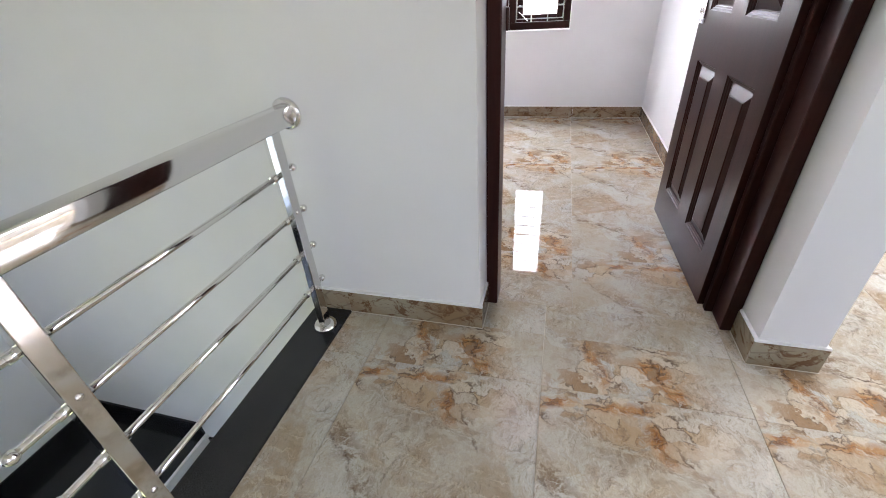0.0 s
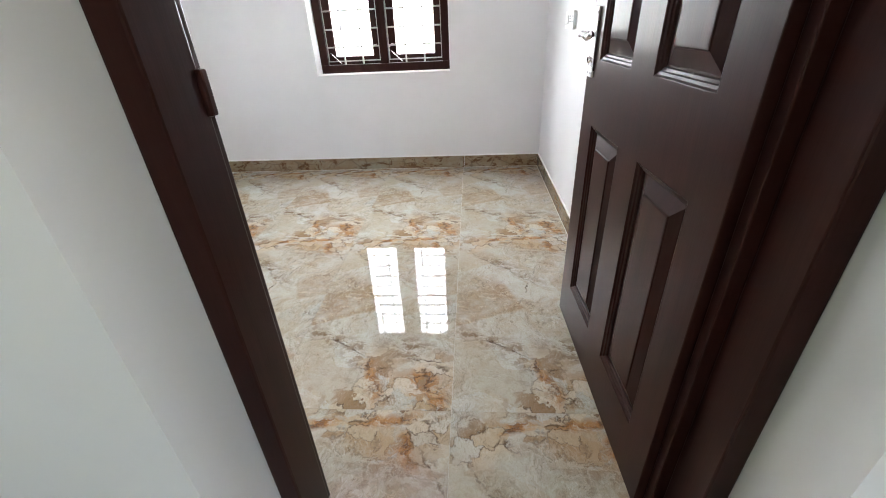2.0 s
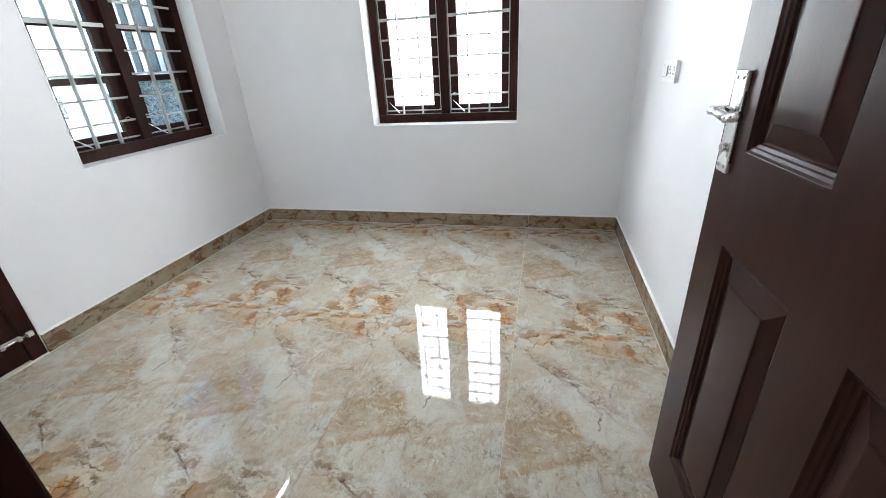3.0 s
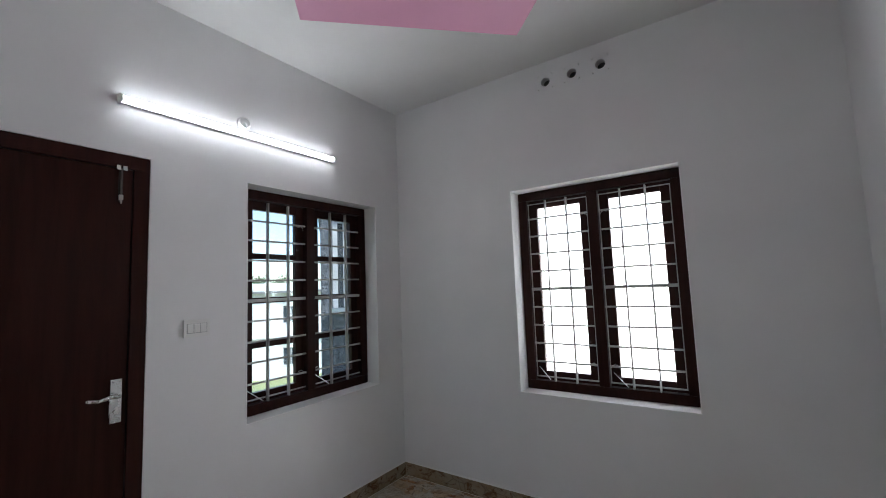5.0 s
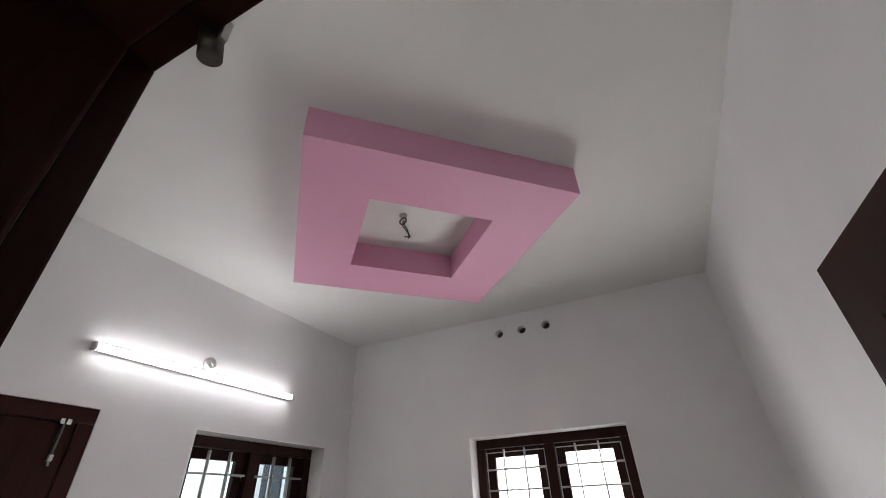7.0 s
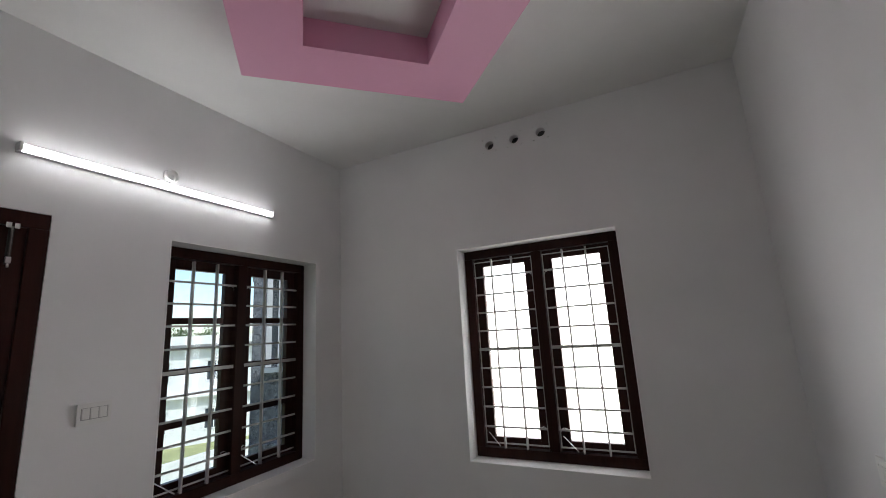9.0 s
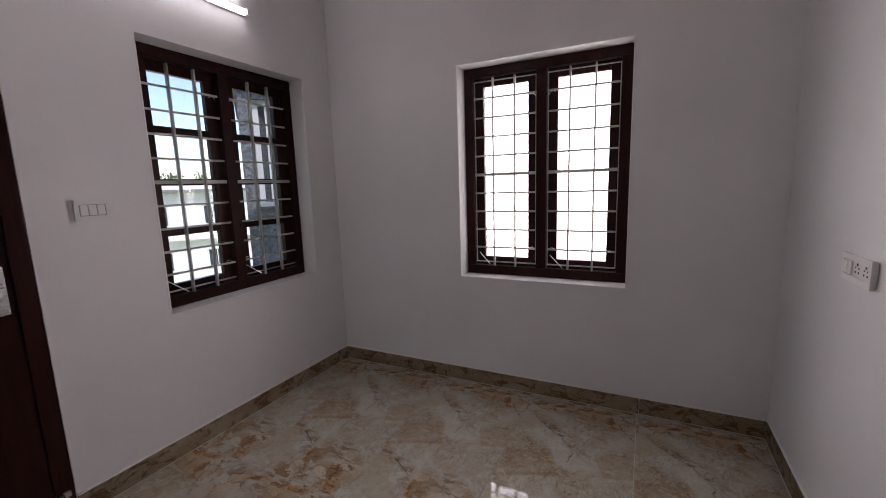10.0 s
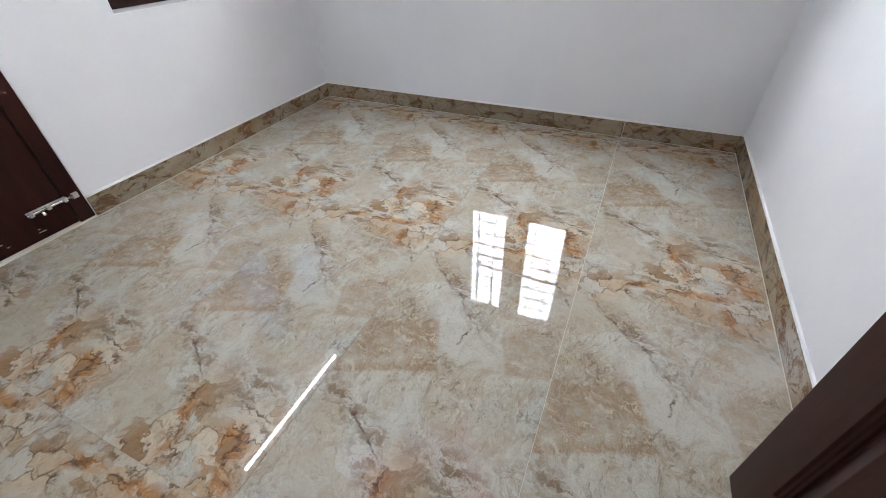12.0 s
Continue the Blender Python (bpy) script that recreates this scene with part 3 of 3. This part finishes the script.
def lever_set(parent, u, z, th, sides, reach):
    """Long-plate lever handles at u along the leaf; reach: +1 or -1 along x."""
    for s in sides:
        y = s * (th / 2 + 0.004)
        pl = part("handle_plate", B(u - 0.0215, u + 0.0215, y - 0.004, y + 0.004, z - 0.092, z + 0.092, 0.0025), SATIN, parent, "bright chrome lever handle plate")
        stem = s * (th / 2 + 0.045)
        part("lever", tube_along([(u, s * th / 2, z + 0.024), (u, stem, z + 0.024), (u + reach * 0.03, stem + s * 0.004, z + 0.027),
                                  (u + reach * 0.07, stem, z + 0.018), (u + reach * 0.105, stem, z + 0.026)], 0.0085, 12), SATIN, pl, round_=True)
        part("lock_cylinder", R((u, s * (th / 2 + 0.004), z - 0.045), (u, s * (th / 2 + 0.016), z - 0.045), 0.0085, 16), CHROME, pl, round_=True)
        for dz in (-0.08, 0.08):
            part("screw", R((u - 0.012, s * (th / 2 + 0.006), z + dz), (u - 0.012, s * (th / 2 + 0.0095), z + dz), 0.004, 10), PLASTIC_GREY, pl)
            part("screw", R((u + 0.012, s * (th / 2 + 0.006), z + dz), (u + 0.012, s * (th / 2 + 0.0095), z + dz), 0.004, 10), PLASTIC_GREY, pl)


def door_frame(parent, u0, u1, h, face, d0, d1, put):
    def bx(a, b, c, e):
        (xa, ya, za), (xb, yb, zb) = put(a, d0, c), put(b, d1, e)
        return B(xa, xb, ya, yb, za, zb, 0.004)
    part("jamb", bx(u0 + 0.002, u0 + face, 0.0, h - face), WOOD, parent)
    part("jamb", bx(u1 - face, u1 - 0.002, 0.0, h - face), WOOD, parent)
    part("head", bx(u0 + 0.002, u1 - 0.002, h - face, h - 0.002), WOOD, parent)


LEAF_W, LEAF_T = 0.808, 0.036
PANELS = [(0.105, 0.338, 0.17, 0.765), (0.466, 0.698, 0.17, 0.765), (0.105, 0.338, 0.95, 1.89), (0.466, 0.698, 0.95, 1.89)]
entry = tagged(new("door_frame_1"), "dark stained wooden door frame of the open entry door", "door frame", kind="structure")
door_frame(entry, ED[0], ED[1], ED[3], 0.045, -2.842, -2.742, lambda u, d, z: (u, d, z))
part("rebate", B(ED[0] + 0.002, ED[0] + 0.030, -2.742, D + 0.003, 0.0, ED[3] - 0.034, 0.003), WOOD, entry)
part("rebate", B(2.590, ED[1] - 0.002, -2.742, -2.7145, 0.0, ED[3] - 0.034, 0.003), WOOD, entry)
part("rebate", B(ED[0] + 0.002, ED[1] - 0.002, -2.742, D + 0.003, ED[3] - 0.034, ED[3] - 0.002, 0.003), WOOD, entry)
part("strike_lip", B(ED[0] + 0.042, ED[0] + 0.054, -2.752, -2.736, 0.973, 1.034, 0.004), WOOD, entry, "worn wooden lip round the lock keep")
keeper = thing("door_stop", "steel bolt socket under the door head", "door stop", at=(1.892, -2.702, 2.088))
part("socket", turned([(0.012, 0), (0.012, 0.035), (0.009, 0.035), (0.009, 0.004)], pose(0, 0, -0.022, 12, 0, 0), 18), DARK_STEEL, keeper, round_=True)
part("bracket", B(-0.016, 0.016, -0.006, 0.002, -0.004, 0.028, 0.001), GALV, keeper)

door1 = thing("door_1", "open dark stained four-panel wooden door with lever handle", "door", kind="structure")
door1.matrix_basis = pose(2.588, -2.712, 0.008, 0, 0, 92.0)
d1leaf = leaf(door1, LEAF_W, 2.02, LEAF_T, PANELS)
lever_set(d1leaf, LEAF_W - 0.045, 0.99, LEAF_T, (-1, 1), -1)
for z in (0.22, 1.0, 1.8):
    part("hinge", R((-0.004, -LEAF_T / 2 - 0.004, z - 0.04), (-0.004, -LEAF_T / 2 - 0.004, z + 0.04), 0.005, 10), SATIN, d1leaf)

frame2 = tagged(new("door_frame_2"), "dark stained wooden frame of the closed side door", "door frame", kind="structure")
door_frame(frame2, LD[0], LD[1], LD[3], 0.065, -0.10, 0.003, lambda u, d, z: (d, u, z))
door2 = thing("door_2", "closed dark stained flush wooden door with steel bolts", "door", kind="structure")
door2.matrix_basis = pose(-0.024, LD[0] + 0.067, 0.010, 0, 0, 90)
w2 = LD[1] - LD[0] - 0.134
d2leaf = leaf(door2, w2, 2.022, LEAF_T, [])
# unseen strips behind the leaf, added to block daylight leaking through its gaps
part("rebate", B(-0.099, -0.046, LD[0] + 0.060, LD[0] + 0.090, 0.0, LD[3] - 0.063), WOOD, frame2)
part("rebate", B(-0.099, -0.046, LD[1] - 0.090, LD[1] - 0.060, 0.0, LD[3] - 0.063), WOOD, frame2)
part("rebate", B(-0.099, -0.046, LD[0] + 0.090, LD[1] - 0.090, LD[3] - 0.095, LD[3] - 0.060), WOOD, frame2)
scuffs = random.Random(4)
for k in range(7):
    u, z, n = w2 - scuffs.uniform(0.10, 0.30), scuffs.uniform(0.028, 0.060), scuffs.uniform(0.006, 0.022)
    part("scuff", B(u, u + n, -LEAF_T / 2 - 0.0006, -LEAF_T / 2 + 0.001, z, z + 0.0022), GROUT, d2leaf, "pale scuff mark")
lever_set(d2leaf, w2 - 0.040, 1.0, LEAF_T, (-1,), -1)


def tower_bolt(name, label, m, length, slim=False):
    """A sliding bolt along its own x, its back at y 0, facing -y."""
    ob = tagged(new(name), label, "bolt")
    ob.empty_display_size = 0.05
    ob.matrix_basis = m
    if slim:
        part("back_plate", B(0, length, -0.002, 0, -0.0085, 0.0085, 0.0006), WIRE, ob)
        part("bolt_rod", R((0.01, -0.008, 0), (length, -0.008, 0), 0.0035, 12), DARK_STEEL, ob, "dulled dark bolt rod", True)
        part("staple", B(0.006, 0.030, -0.014, -0.001, -0.008, 0.008, 0.002), GALV, ob)
        part("knob", R((0.004, -0.008, 0), (-0.010, -0.012, 0), 0.004, 10), GALV, ob, round_=True)
        for z in (-0.020, 0.004):
            part("keeper", B(length - 0.008, length + 0.014, -0.016, 0, z, z + 0.017, 0.002), CHROME, ob)
    else:
        part("back_plate", B(0, length, -0.003, 0, -0.0105, 0.0105, 0.001), GALV, ob)
        part("bolt_rod", R((-0.002, -0.011, 0), (length + 0.03, -0.011, 0), 0.006, 14), CHROME, ob, round_=True)
        for u in (0.012, length * 0.5, length - 0.012):
            part("staple", B(u - 0.008, u + 0.008, -0.019, -0.002, -0.010, 0.010, 0.003), GALV, ob)
        part("knob", R((length * 0.3, -0.011, 0), (length * 0.3, -0.034, -0.012), 0.005, 12), CHROME, ob, round_=True)
        part("keeper", B(length + 0.016, length + 0.040, -0.019, 0, -0.012, 0.012, 0.003), GALV, ob)
    return ob


tower_bolt("tower_bolt", "steel sliding bolt low on the closed door", pose(-0.004, -1.985, 0.128, 0, 0, 90), 0.155)
tower_bolt("tower_bolt", "steel sliding bolt at the top of the closed door", pose(-0.004, -1.885, 1.88, 0, -90, 90), 0.15, True)

sill2 = part("threshold_1", B(-0.025, 0.014, LD[0], LD[1], -0.002, 0.006, 0.002), GROUT)
tagged(sill2, "rough pale cement line under the closed door", "threshold", kind="structure")

# ---- fittings ----
lamp = thing("tube_light", "lit white LED batten tube light on the wall", "lamp", at=(0.0, -1.300, 2.347))
part("housing", B(0.0, 0.022, -0.605, 0.605, -0.017, 0.017, 0.003), PLASTIC, lamp)
bm = bmesh.new()
n = 14
ends = []
for y in (-0.600, 0.600):
    ends.append([bm.verts.new((0.022 + 0.022 * math.sin(math.pi * k / n), y, 0.016 * math.cos(math.pi * k / n))) for k in range(n + 1)])
for k in range(n):
    bm.faces.new((ends[0][k], ends[0][k + 1], ends[1][k + 1], ends[1][k]))
bm.faces.new((ends[0][0], ends[0][n], ends[1][n], ends[1][0]))
bm.faces.new(ends[0])
bm.faces.new(list(reversed(ends[1])))
part("diffuser", bm, LED, lamp, "glowing white diffuser", True)
for y in (-0.606, 0.606):
    part("end_cap", B(0.0, 0.046, y - 0.006, y + 0.006, -0.019, 0.019, 0.004), PLASTIC, lamp)
rose = thing("wall_rose", "round white plastic wire box above the tube light", "junction box", at=(0, -1.325, 2.414))
part("cover", turned([(0.036, 0), (0.036, 0.020), (0.030, 0.028), (0.026, 0.028), (0.024, 0.022), (0.010, 0.022)], pose(0, 0, 0, 0, 90, 0), 26), PLASTIC, rose, round_=True)
part("cord", tube_along([(0.018, 0.0, 0.005), (0.032, 0.004, -0.008), (0.030, 0.008, -0.028), (0.016, 0.008, -0.040)], 0.004, 8), PLASTIC, rose)


def switch_plate(label, m, w, h, mods, sockets=0):
    """Plate facing +y of m, centred."""
    ob = tagged(new("switch_plate"), label, "switch")
    ob.empty_display_size = 0.05
    ob.matrix_basis = m
    part("back_box", B(-w / 2 + 0.004, w / 2 - 0.004, 0, 0.008, -h / 2 + 0.004, h / 2 - 0.004, 0.001), PLASTIC, ob)
    rim = 0.013
    us, vs = [-w / 2, -w / 2 + rim, w / 2 - rim, w / 2], [-h / 2, -0.024, 0.024, h / 2]
    part("cover", slab(us, vs, lambda u, v: abs(u) < w / 2 - rim and abs(v) < 0.023, 0.006, 0.017, lambda u, v, t: (u, t, v)), PLASTIC, ob)
    # behind plain rockers the bed is grey, colouring shade into the gaps
    part("bed", B(-w / 2 + rim, w / 2 - rim, 0.006, 0.0125, -0.024, 0.024), PLASTIC if sockets else PLASTIC_GREY, ob)
    step = (w - 0.03) / (mods + 2 * sockets)
    u = -w / 2 + 0.015
    for k in range(sockets):
        c = u + step
        # dark discs on the bed stand in for the shade of pin holes
        for dx, dz, r in ((0, 0.016, 0.0042), (-0.011, -0.008, 0.0034), (0.011, -0.008, 0.0034), (-0.011, 0.006, 0.0026), (0.011, 0.006, 0.0026)):
            part("pin_hole_shade", R((c + dx, 0.0115, dz), (c + dx, 0.0132, dz), r * 1.2, 12), WIRE, ob)
        u += 2 * step
    for k in range(mods):
        c = u + step / 2
        r = part("rocker", B(c - step * 0.44, c + step * 0.44, 0.0125, 0.0185, -0.0215, 0.0215, 0.002), PLASTIC, ob)
        r.rotation_euler = (radians(2.0), 0, 0)
        u += step
    return ob


switch_plate("white plastic switch plate with three rockers beside the window", pose(0.0, -1.560, 1.287, 0, 0, -90), 0.122, 0.086, 3)
switch_plate("white plastic socket plate with switches on the plain wall", pose(W, -0.785, 1.045, 0, 0, 90), 0.20, 0.086, 2, 2)
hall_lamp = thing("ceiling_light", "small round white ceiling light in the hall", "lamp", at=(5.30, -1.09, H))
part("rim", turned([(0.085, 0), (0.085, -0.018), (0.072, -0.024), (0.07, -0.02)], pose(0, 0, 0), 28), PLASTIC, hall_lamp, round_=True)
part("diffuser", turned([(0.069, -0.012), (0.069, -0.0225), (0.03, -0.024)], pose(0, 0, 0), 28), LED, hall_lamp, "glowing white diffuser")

# ---- outdoors ----


def leafy(name, c0, c1):
    m = Mat(name, c0, 0.6)
    info = m.t.nodes.new("ShaderNodeNewGeometry")
    m.color(m.mix(info.outputs["Random Per Island"], c0, c1))
    return m.m


LEAF = leafy("foliage", (0.035, 0.07, 0.02), (0.10, 0.15, 0.05))
BARK = wood("bark", (0.09, 0.07, 0.05), (0.17, 0.13, 0.10), 0.8)
LAWN = paint("dry_yard", (0.36, 0.38, 0.18), 0.2, 0.9)
FACADE = paint("white_facade", (0.72, 0.72, 0.70), 0.05, 0.8)


def blockwork():
    m = Mat("grey_facade", (0.1, 0.1, 0.12), 0.9)
    v = m.coords((1, 1, 1))
    n = m.noise(v, 22, 7, 0.85)
    m.color(m.ramp(n, (0.44, (0.02, 0.023, 0.028)), (0.57, (0.20, 0.21, 0.235))))
    m.bump(m.noise(v, 30, 4), 0.4, 0.01)
    return m.m


GREY_FACADE = blockwork()
GREY_TRIM = paint("grey_trim", (0.50, 0.51, 0.54), 0.15, 0.85)
ROOF = paint("roof_concrete", (0.20, 0.20, 0.20), 0.12, 0.9)
DARKPANE = Mat("dark_pane", (0.05, 0.06, 0.07), 0.08).m
GZ = -4.8
ground = part("ground", slab([-400, 400], [-400, 400], lambda u, v: False, GZ - 0.5, GZ, flat), LAWN)
tagged(ground, "open pale sandy yard with dry grass around the houses", "ground", kind="structure")


def house(name, label, m, w, d, storeys, mat, bays, trim, bars=False, storey=3.1):
    """A plain flat-roofed house; its front faces +x of m, centred on y."""
    ob = tagged(new(name), label, "house")
    ob.matrix_basis = m
    h = storey * storeys
    eave = 0.06 if bars else 0.4
    holes = []
    for s in range(storeys):
        for k in range(bays):
            c = -w / 2 + w * (k + 0.5) / bays
            hw = min(0.6, w / bays * 0.36)
            holes.append((c - hw, c + hw, storey * s + 0.9, storey * s + 2.2))
    us = sorted({-w / 2, w / 2, *(q[0] for q in holes), *(q[1] for q in holes)})
    vs = sorted({0.0, h, *(q[2] for q in holes), *(q[3] for q in holes)})
    part("wall", slab(us, vs, lambda u, v: any(a < u < b and c < v < e for a, b, c, e in holes), -0.25, 0.0, lambda u, v, t: (t, u, v)), mat, ob)
    part("wall", B(-d, -0.25, -w / 2, -w / 2 + 0.25, 0, h), mat, ob)
    part("wall", B(-d, -0.25, w / 2 - 0.25, w / 2, 0, h), mat, ob)
    part("wall", B(-d, -d + 0.25, -w / 2 + 0.25, w / 2 - 0.25, 0, h), mat, ob)
    part("roof", B(-d - eave, eave + 0.2, -w / 2 - eave, w / 2 + eave, h, h + 0.18), ROOF, ob)
    if not bars:
        part("parapet", B(0.4, 0.6, -w / 2 - 0.4, w / 2 + 0.4, h + 0.18, h + 0.75), mat, ob)
    for s in range(1, storeys):
        part("ledge", B(0.0, eave + 0.1, -w / 2, w / 2, storey * s - 0.12, storey * s), mat, ob)
    for a, b, c, e in holes:
        win = part("window", B(-0.20, -0.16, a, b, c, e), DARKPANE, ob)
        part("frame", B(-0.15, -0.09, a, a + 0.07, c, e), trim, win)
        part("frame", B(-0.15, -0.09, b - 0.07, b, c, e), trim, win)
        part("frame", B(-0.15, -0.09, a + 0.07, b - 0.07, e - 0.07, e), trim, win)
        part("sill", B(-0.15, 0.06, a - 0.05, b + 0.05, c - 0.06, c - 0.002), trim, win)
        for q in (range(1, 5) if bars else (2,)):
            y = a + (b - a) * q / (5 if bars else 4)
            part("bar", B(-0.14, -0.10, y - 0.025, y + 0.025, c, e - 0.07), trim, win)
    return ob


house("neighbour_house", "narrow grey three-storey neighbouring house with barred windows", pose(-1.77, 2.14, GZ, 0, 0, -39), 2.4, 4.0, 3, GREY_FACADE, 2, GREY_TRIM, True, 2.55)
house("white_house", "white two-storey house across the plot", pose(-26, 15.0, GZ, 0, 0, -30), 13, 8, 2, FACADE, 4, FACADE)
house("white_house", "long low white house behind the trees", pose(-44, 26, GZ, 0, 0, -30), 16, 9, 1, FACADE, 5, FACADE)
house("white_house", "white house far behind the plot", pose(-46, -4, GZ, 0, 0, 0), 14, 9, 2, FACADE, 4, FACADE)


def tree(name, label, x, y, h, crown, seed):
    rnd = random.Random(seed)
    ob = thing(name, label, "tree", at=(x, y, GZ))
    bm = bmesh.new()
    rod(bm, (0, 0, -0.1), (0.1, 0.05, h * 0.5), 0.17, 10, 0.09)
    tips = []
    for k in range(7):
        a = rnd.uniform(0, 6.28)
        z0 = h * rnd.uniform(0.3, 0.5)
        tip = (math.cos(a) * crown * rnd.uniform(0.4, 0.8), math.sin(a) * crown * rnd.uniform(0.4, 0.8), h * rnd.uniform(0.62, 0.9))
        rod(bm, (0.06, 0.03, z0), tip, 0.06, 6, 0.02)
        tips.append(tip)
    part("trunk", bm, BARK, ob)
    verts, faces = [], []
    for k in range(1500):
        c = rnd.choice(tips)
        p = Vector(c) + Vector((rnd.gauss(0, 1), rnd.gauss(0, 1), rnd.gauss(0, 0.7))) * crown * 0.26
        q = Euler((rnd.uniform(0, 6), rnd.uniform(0, 6), rnd.uniform(0, 6))).to_matrix()
        s = rnd.uniform(0.09, 0.2)
        i = len(verts)
        for dx, dy in ((-1, 0), (0, -0.5), (1, 0), (0, 0.5)):
            verts.append(p + q @ Vector((dx * s, dy * s, 0.15 * s * abs(dx))))
        faces.append((i, i + 1, i + 2, i + 3))
    me = bpy.data.meshes.new("crown")
    me.from_pydata([tuple(v) for v in verts], [], faces)
    me.materials.append(LEAF)
    cr = new("crown", me)
    cr.parent = ob


for k, (x, y, h, c) in enumerate([(-36, 21.5, 8.2, 2.0), (-39, 26.5, 8.6, 2.2), (-33, 0.5, 5.4, 2.0), (-38, 21, 6.2, 2.4), (-40, 9, 6.6, 2.3), (-42, 3, 6.0, 2.2)]):
    tree("tree", "leafy green garden tree with an uneven crown", x, y, h, c, k + 5)
fence = part("boundary_wall", B(-17.2, -17.0, -12, 26, GZ, GZ + 1.5, 0.02), FACADE)
tagged(fence, "low white plastered boundary wall round the plot", "boundary wall", kind="structure")

# ---- skirting tiles ----
SK, ST = 0.095, 0.011


def skirting(name, cuts, box_of):
    base = tagged(new(name), "glossy marble-look tile skirting along the wall", "baseboard", kind="structure")
    for a, b in zip(cuts, cuts[1:]):
        lo, hi = min(a, b) + 0.0008, max(a, b) - 0.0008
        x0, x1, y0, y1 = box_of(lo, hi, ST)
        part("skirting_tile", B(x0, x1, y0, y1, 0.001, SK, 0.0015), SKIRT, base)
    x0, x1, y0, y1 = box_of(min(cuts), max(cuts), ST * 0.75)
    part("joint_line", B(x0, x1, y0, y1, SK, SK + 0.008), REVEAL, base)
    x0, x1, y0, y1 = box_of(min(cuts), max(cuts), ST + 0.0022)
    part("joint_line", B(x0, x1, y0, y1, 0.0003, 0.0022), GROUT, base, "pale grout line at the floor")


skirting("baseboard", [0.0, 0.92, 2.12, W], lambda a, b, t: (a, b, -t, 0))
skirting("baseboard", [-ST, -1.2, LD[1] + 0.002], lambda a, b, t: (0, t, a, b))
skirting("baseboard", [D, LD[0] - 0.002], lambda a, b, t: (0, t, a, b))
skirting("baseboard", [-ST, -1.2, -2.4, D + ST], lambda a, b, t: (W - t, W, a, b))
skirting("baseboard", [ST, 1.2, ED[0]], lambda a, b, t: (a, b, D, D + t))
skirting("baseboard", [ED[1] + 0.002, W - ST], lambda a, b, t: (a, b, D, D + t))
skirting("baseboard", [1.085, 1.243, ED[0] + ST], lambda a, b, t: (a, b, OUT - t, OUT))
skirting("baseboard", [ED[1] - ST, W + 0.12 + ST], lambda a, b, t: (a, b, OUT - t, OUT))
skirting("baseboard", [OUT, -2.837], lambda a, b, t: (ED[0], ED[0] + t, a, b))
skirting("baseboard", [OUT, -2.837], lambda a, b, t: (ED[1] - t, ED[1], a, b))
skirting("baseboard", [OUT, -1.8, -0.6, 0.6, 1.0], lambda a, b, t: (W + 0.12, W + 0.12 + t, a, b))

# ---- floor tiles ----
TILE = {}


def tile(x0, x1, y0, y1, cx, cy):
    """One slab cut to x0..x1, y0..y1; cx, cy: the middle of the uncut slab, to which its print belongs."""
    g, c = 0.0007, 0.0004
    a, b, d, e = x0 + g - cx, x1 - g - cx, y0 + 0.0002 - cy, y1 - 0.0002 - cy
    key = tuple(round(q, 3) for q in (a, b, d, e))
    if key not in TILE:
        v = []
        for i, z in ((0, -0.012), (0, -c), (c, 0.0)):
            v += [(a + i, d + i, z), (b - i, d + i, z), (b - i, e - i, z), (a + i, e - i, z)]
        f = [(8, 9, 10, 11)] + [(p + k, p + (k + 1) % 4, p + 4 + (k + 1) % 4, p + 4 + k) for p in (0, 4) for k in range(4)]
        me = bpy.data.meshes.new("floor_tile")
        me.from_pydata(v, [], f)
        me.materials.append(MARBLE)
        TILE[key] = me
    ob = new("floor_tile", TILE[key])
    ob.location = (cx, cy, 0)
    ob.parent = floor


def field(x0, x1, y0, y1, jx, jy, shift=0.0):
    """Slabs of 0.6 x 1.2 over a rectangle, with joints through jx and jy; shift: how far along x the print is cut."""
    i = math.floor((x0 - jx) / 0.6 + 1e-6)
    while jx + 0.6 * i < x1 - 1e-6:
        k = math.floor((y0 - jy) / 1.2 + 1e-6)
        while jy + 1.2 * k < y1 - 1e-6:
            a, c = jx + 0.6 * i, jy + 1.2 * k
            tile(max(a, x0), min(a + 0.6, x1), max(c, y0), min(c + 1.2, y1), a + 0.3 - shift, c + 0.6)
            k += 1
        i += 1


field(0.0, W, -2.815, 0.0, 0.31, -1.24)
field(ED[0], ED[1], OUT, -2.815, 2.01, -3.335, 0.30)
field(1.245, 6.5, -6.8, OUT, 1.41, -3.216, 0.15)
field(W + 0.12, 6.5, OUT, 1.0, 1.41, -3.216, 0.15)
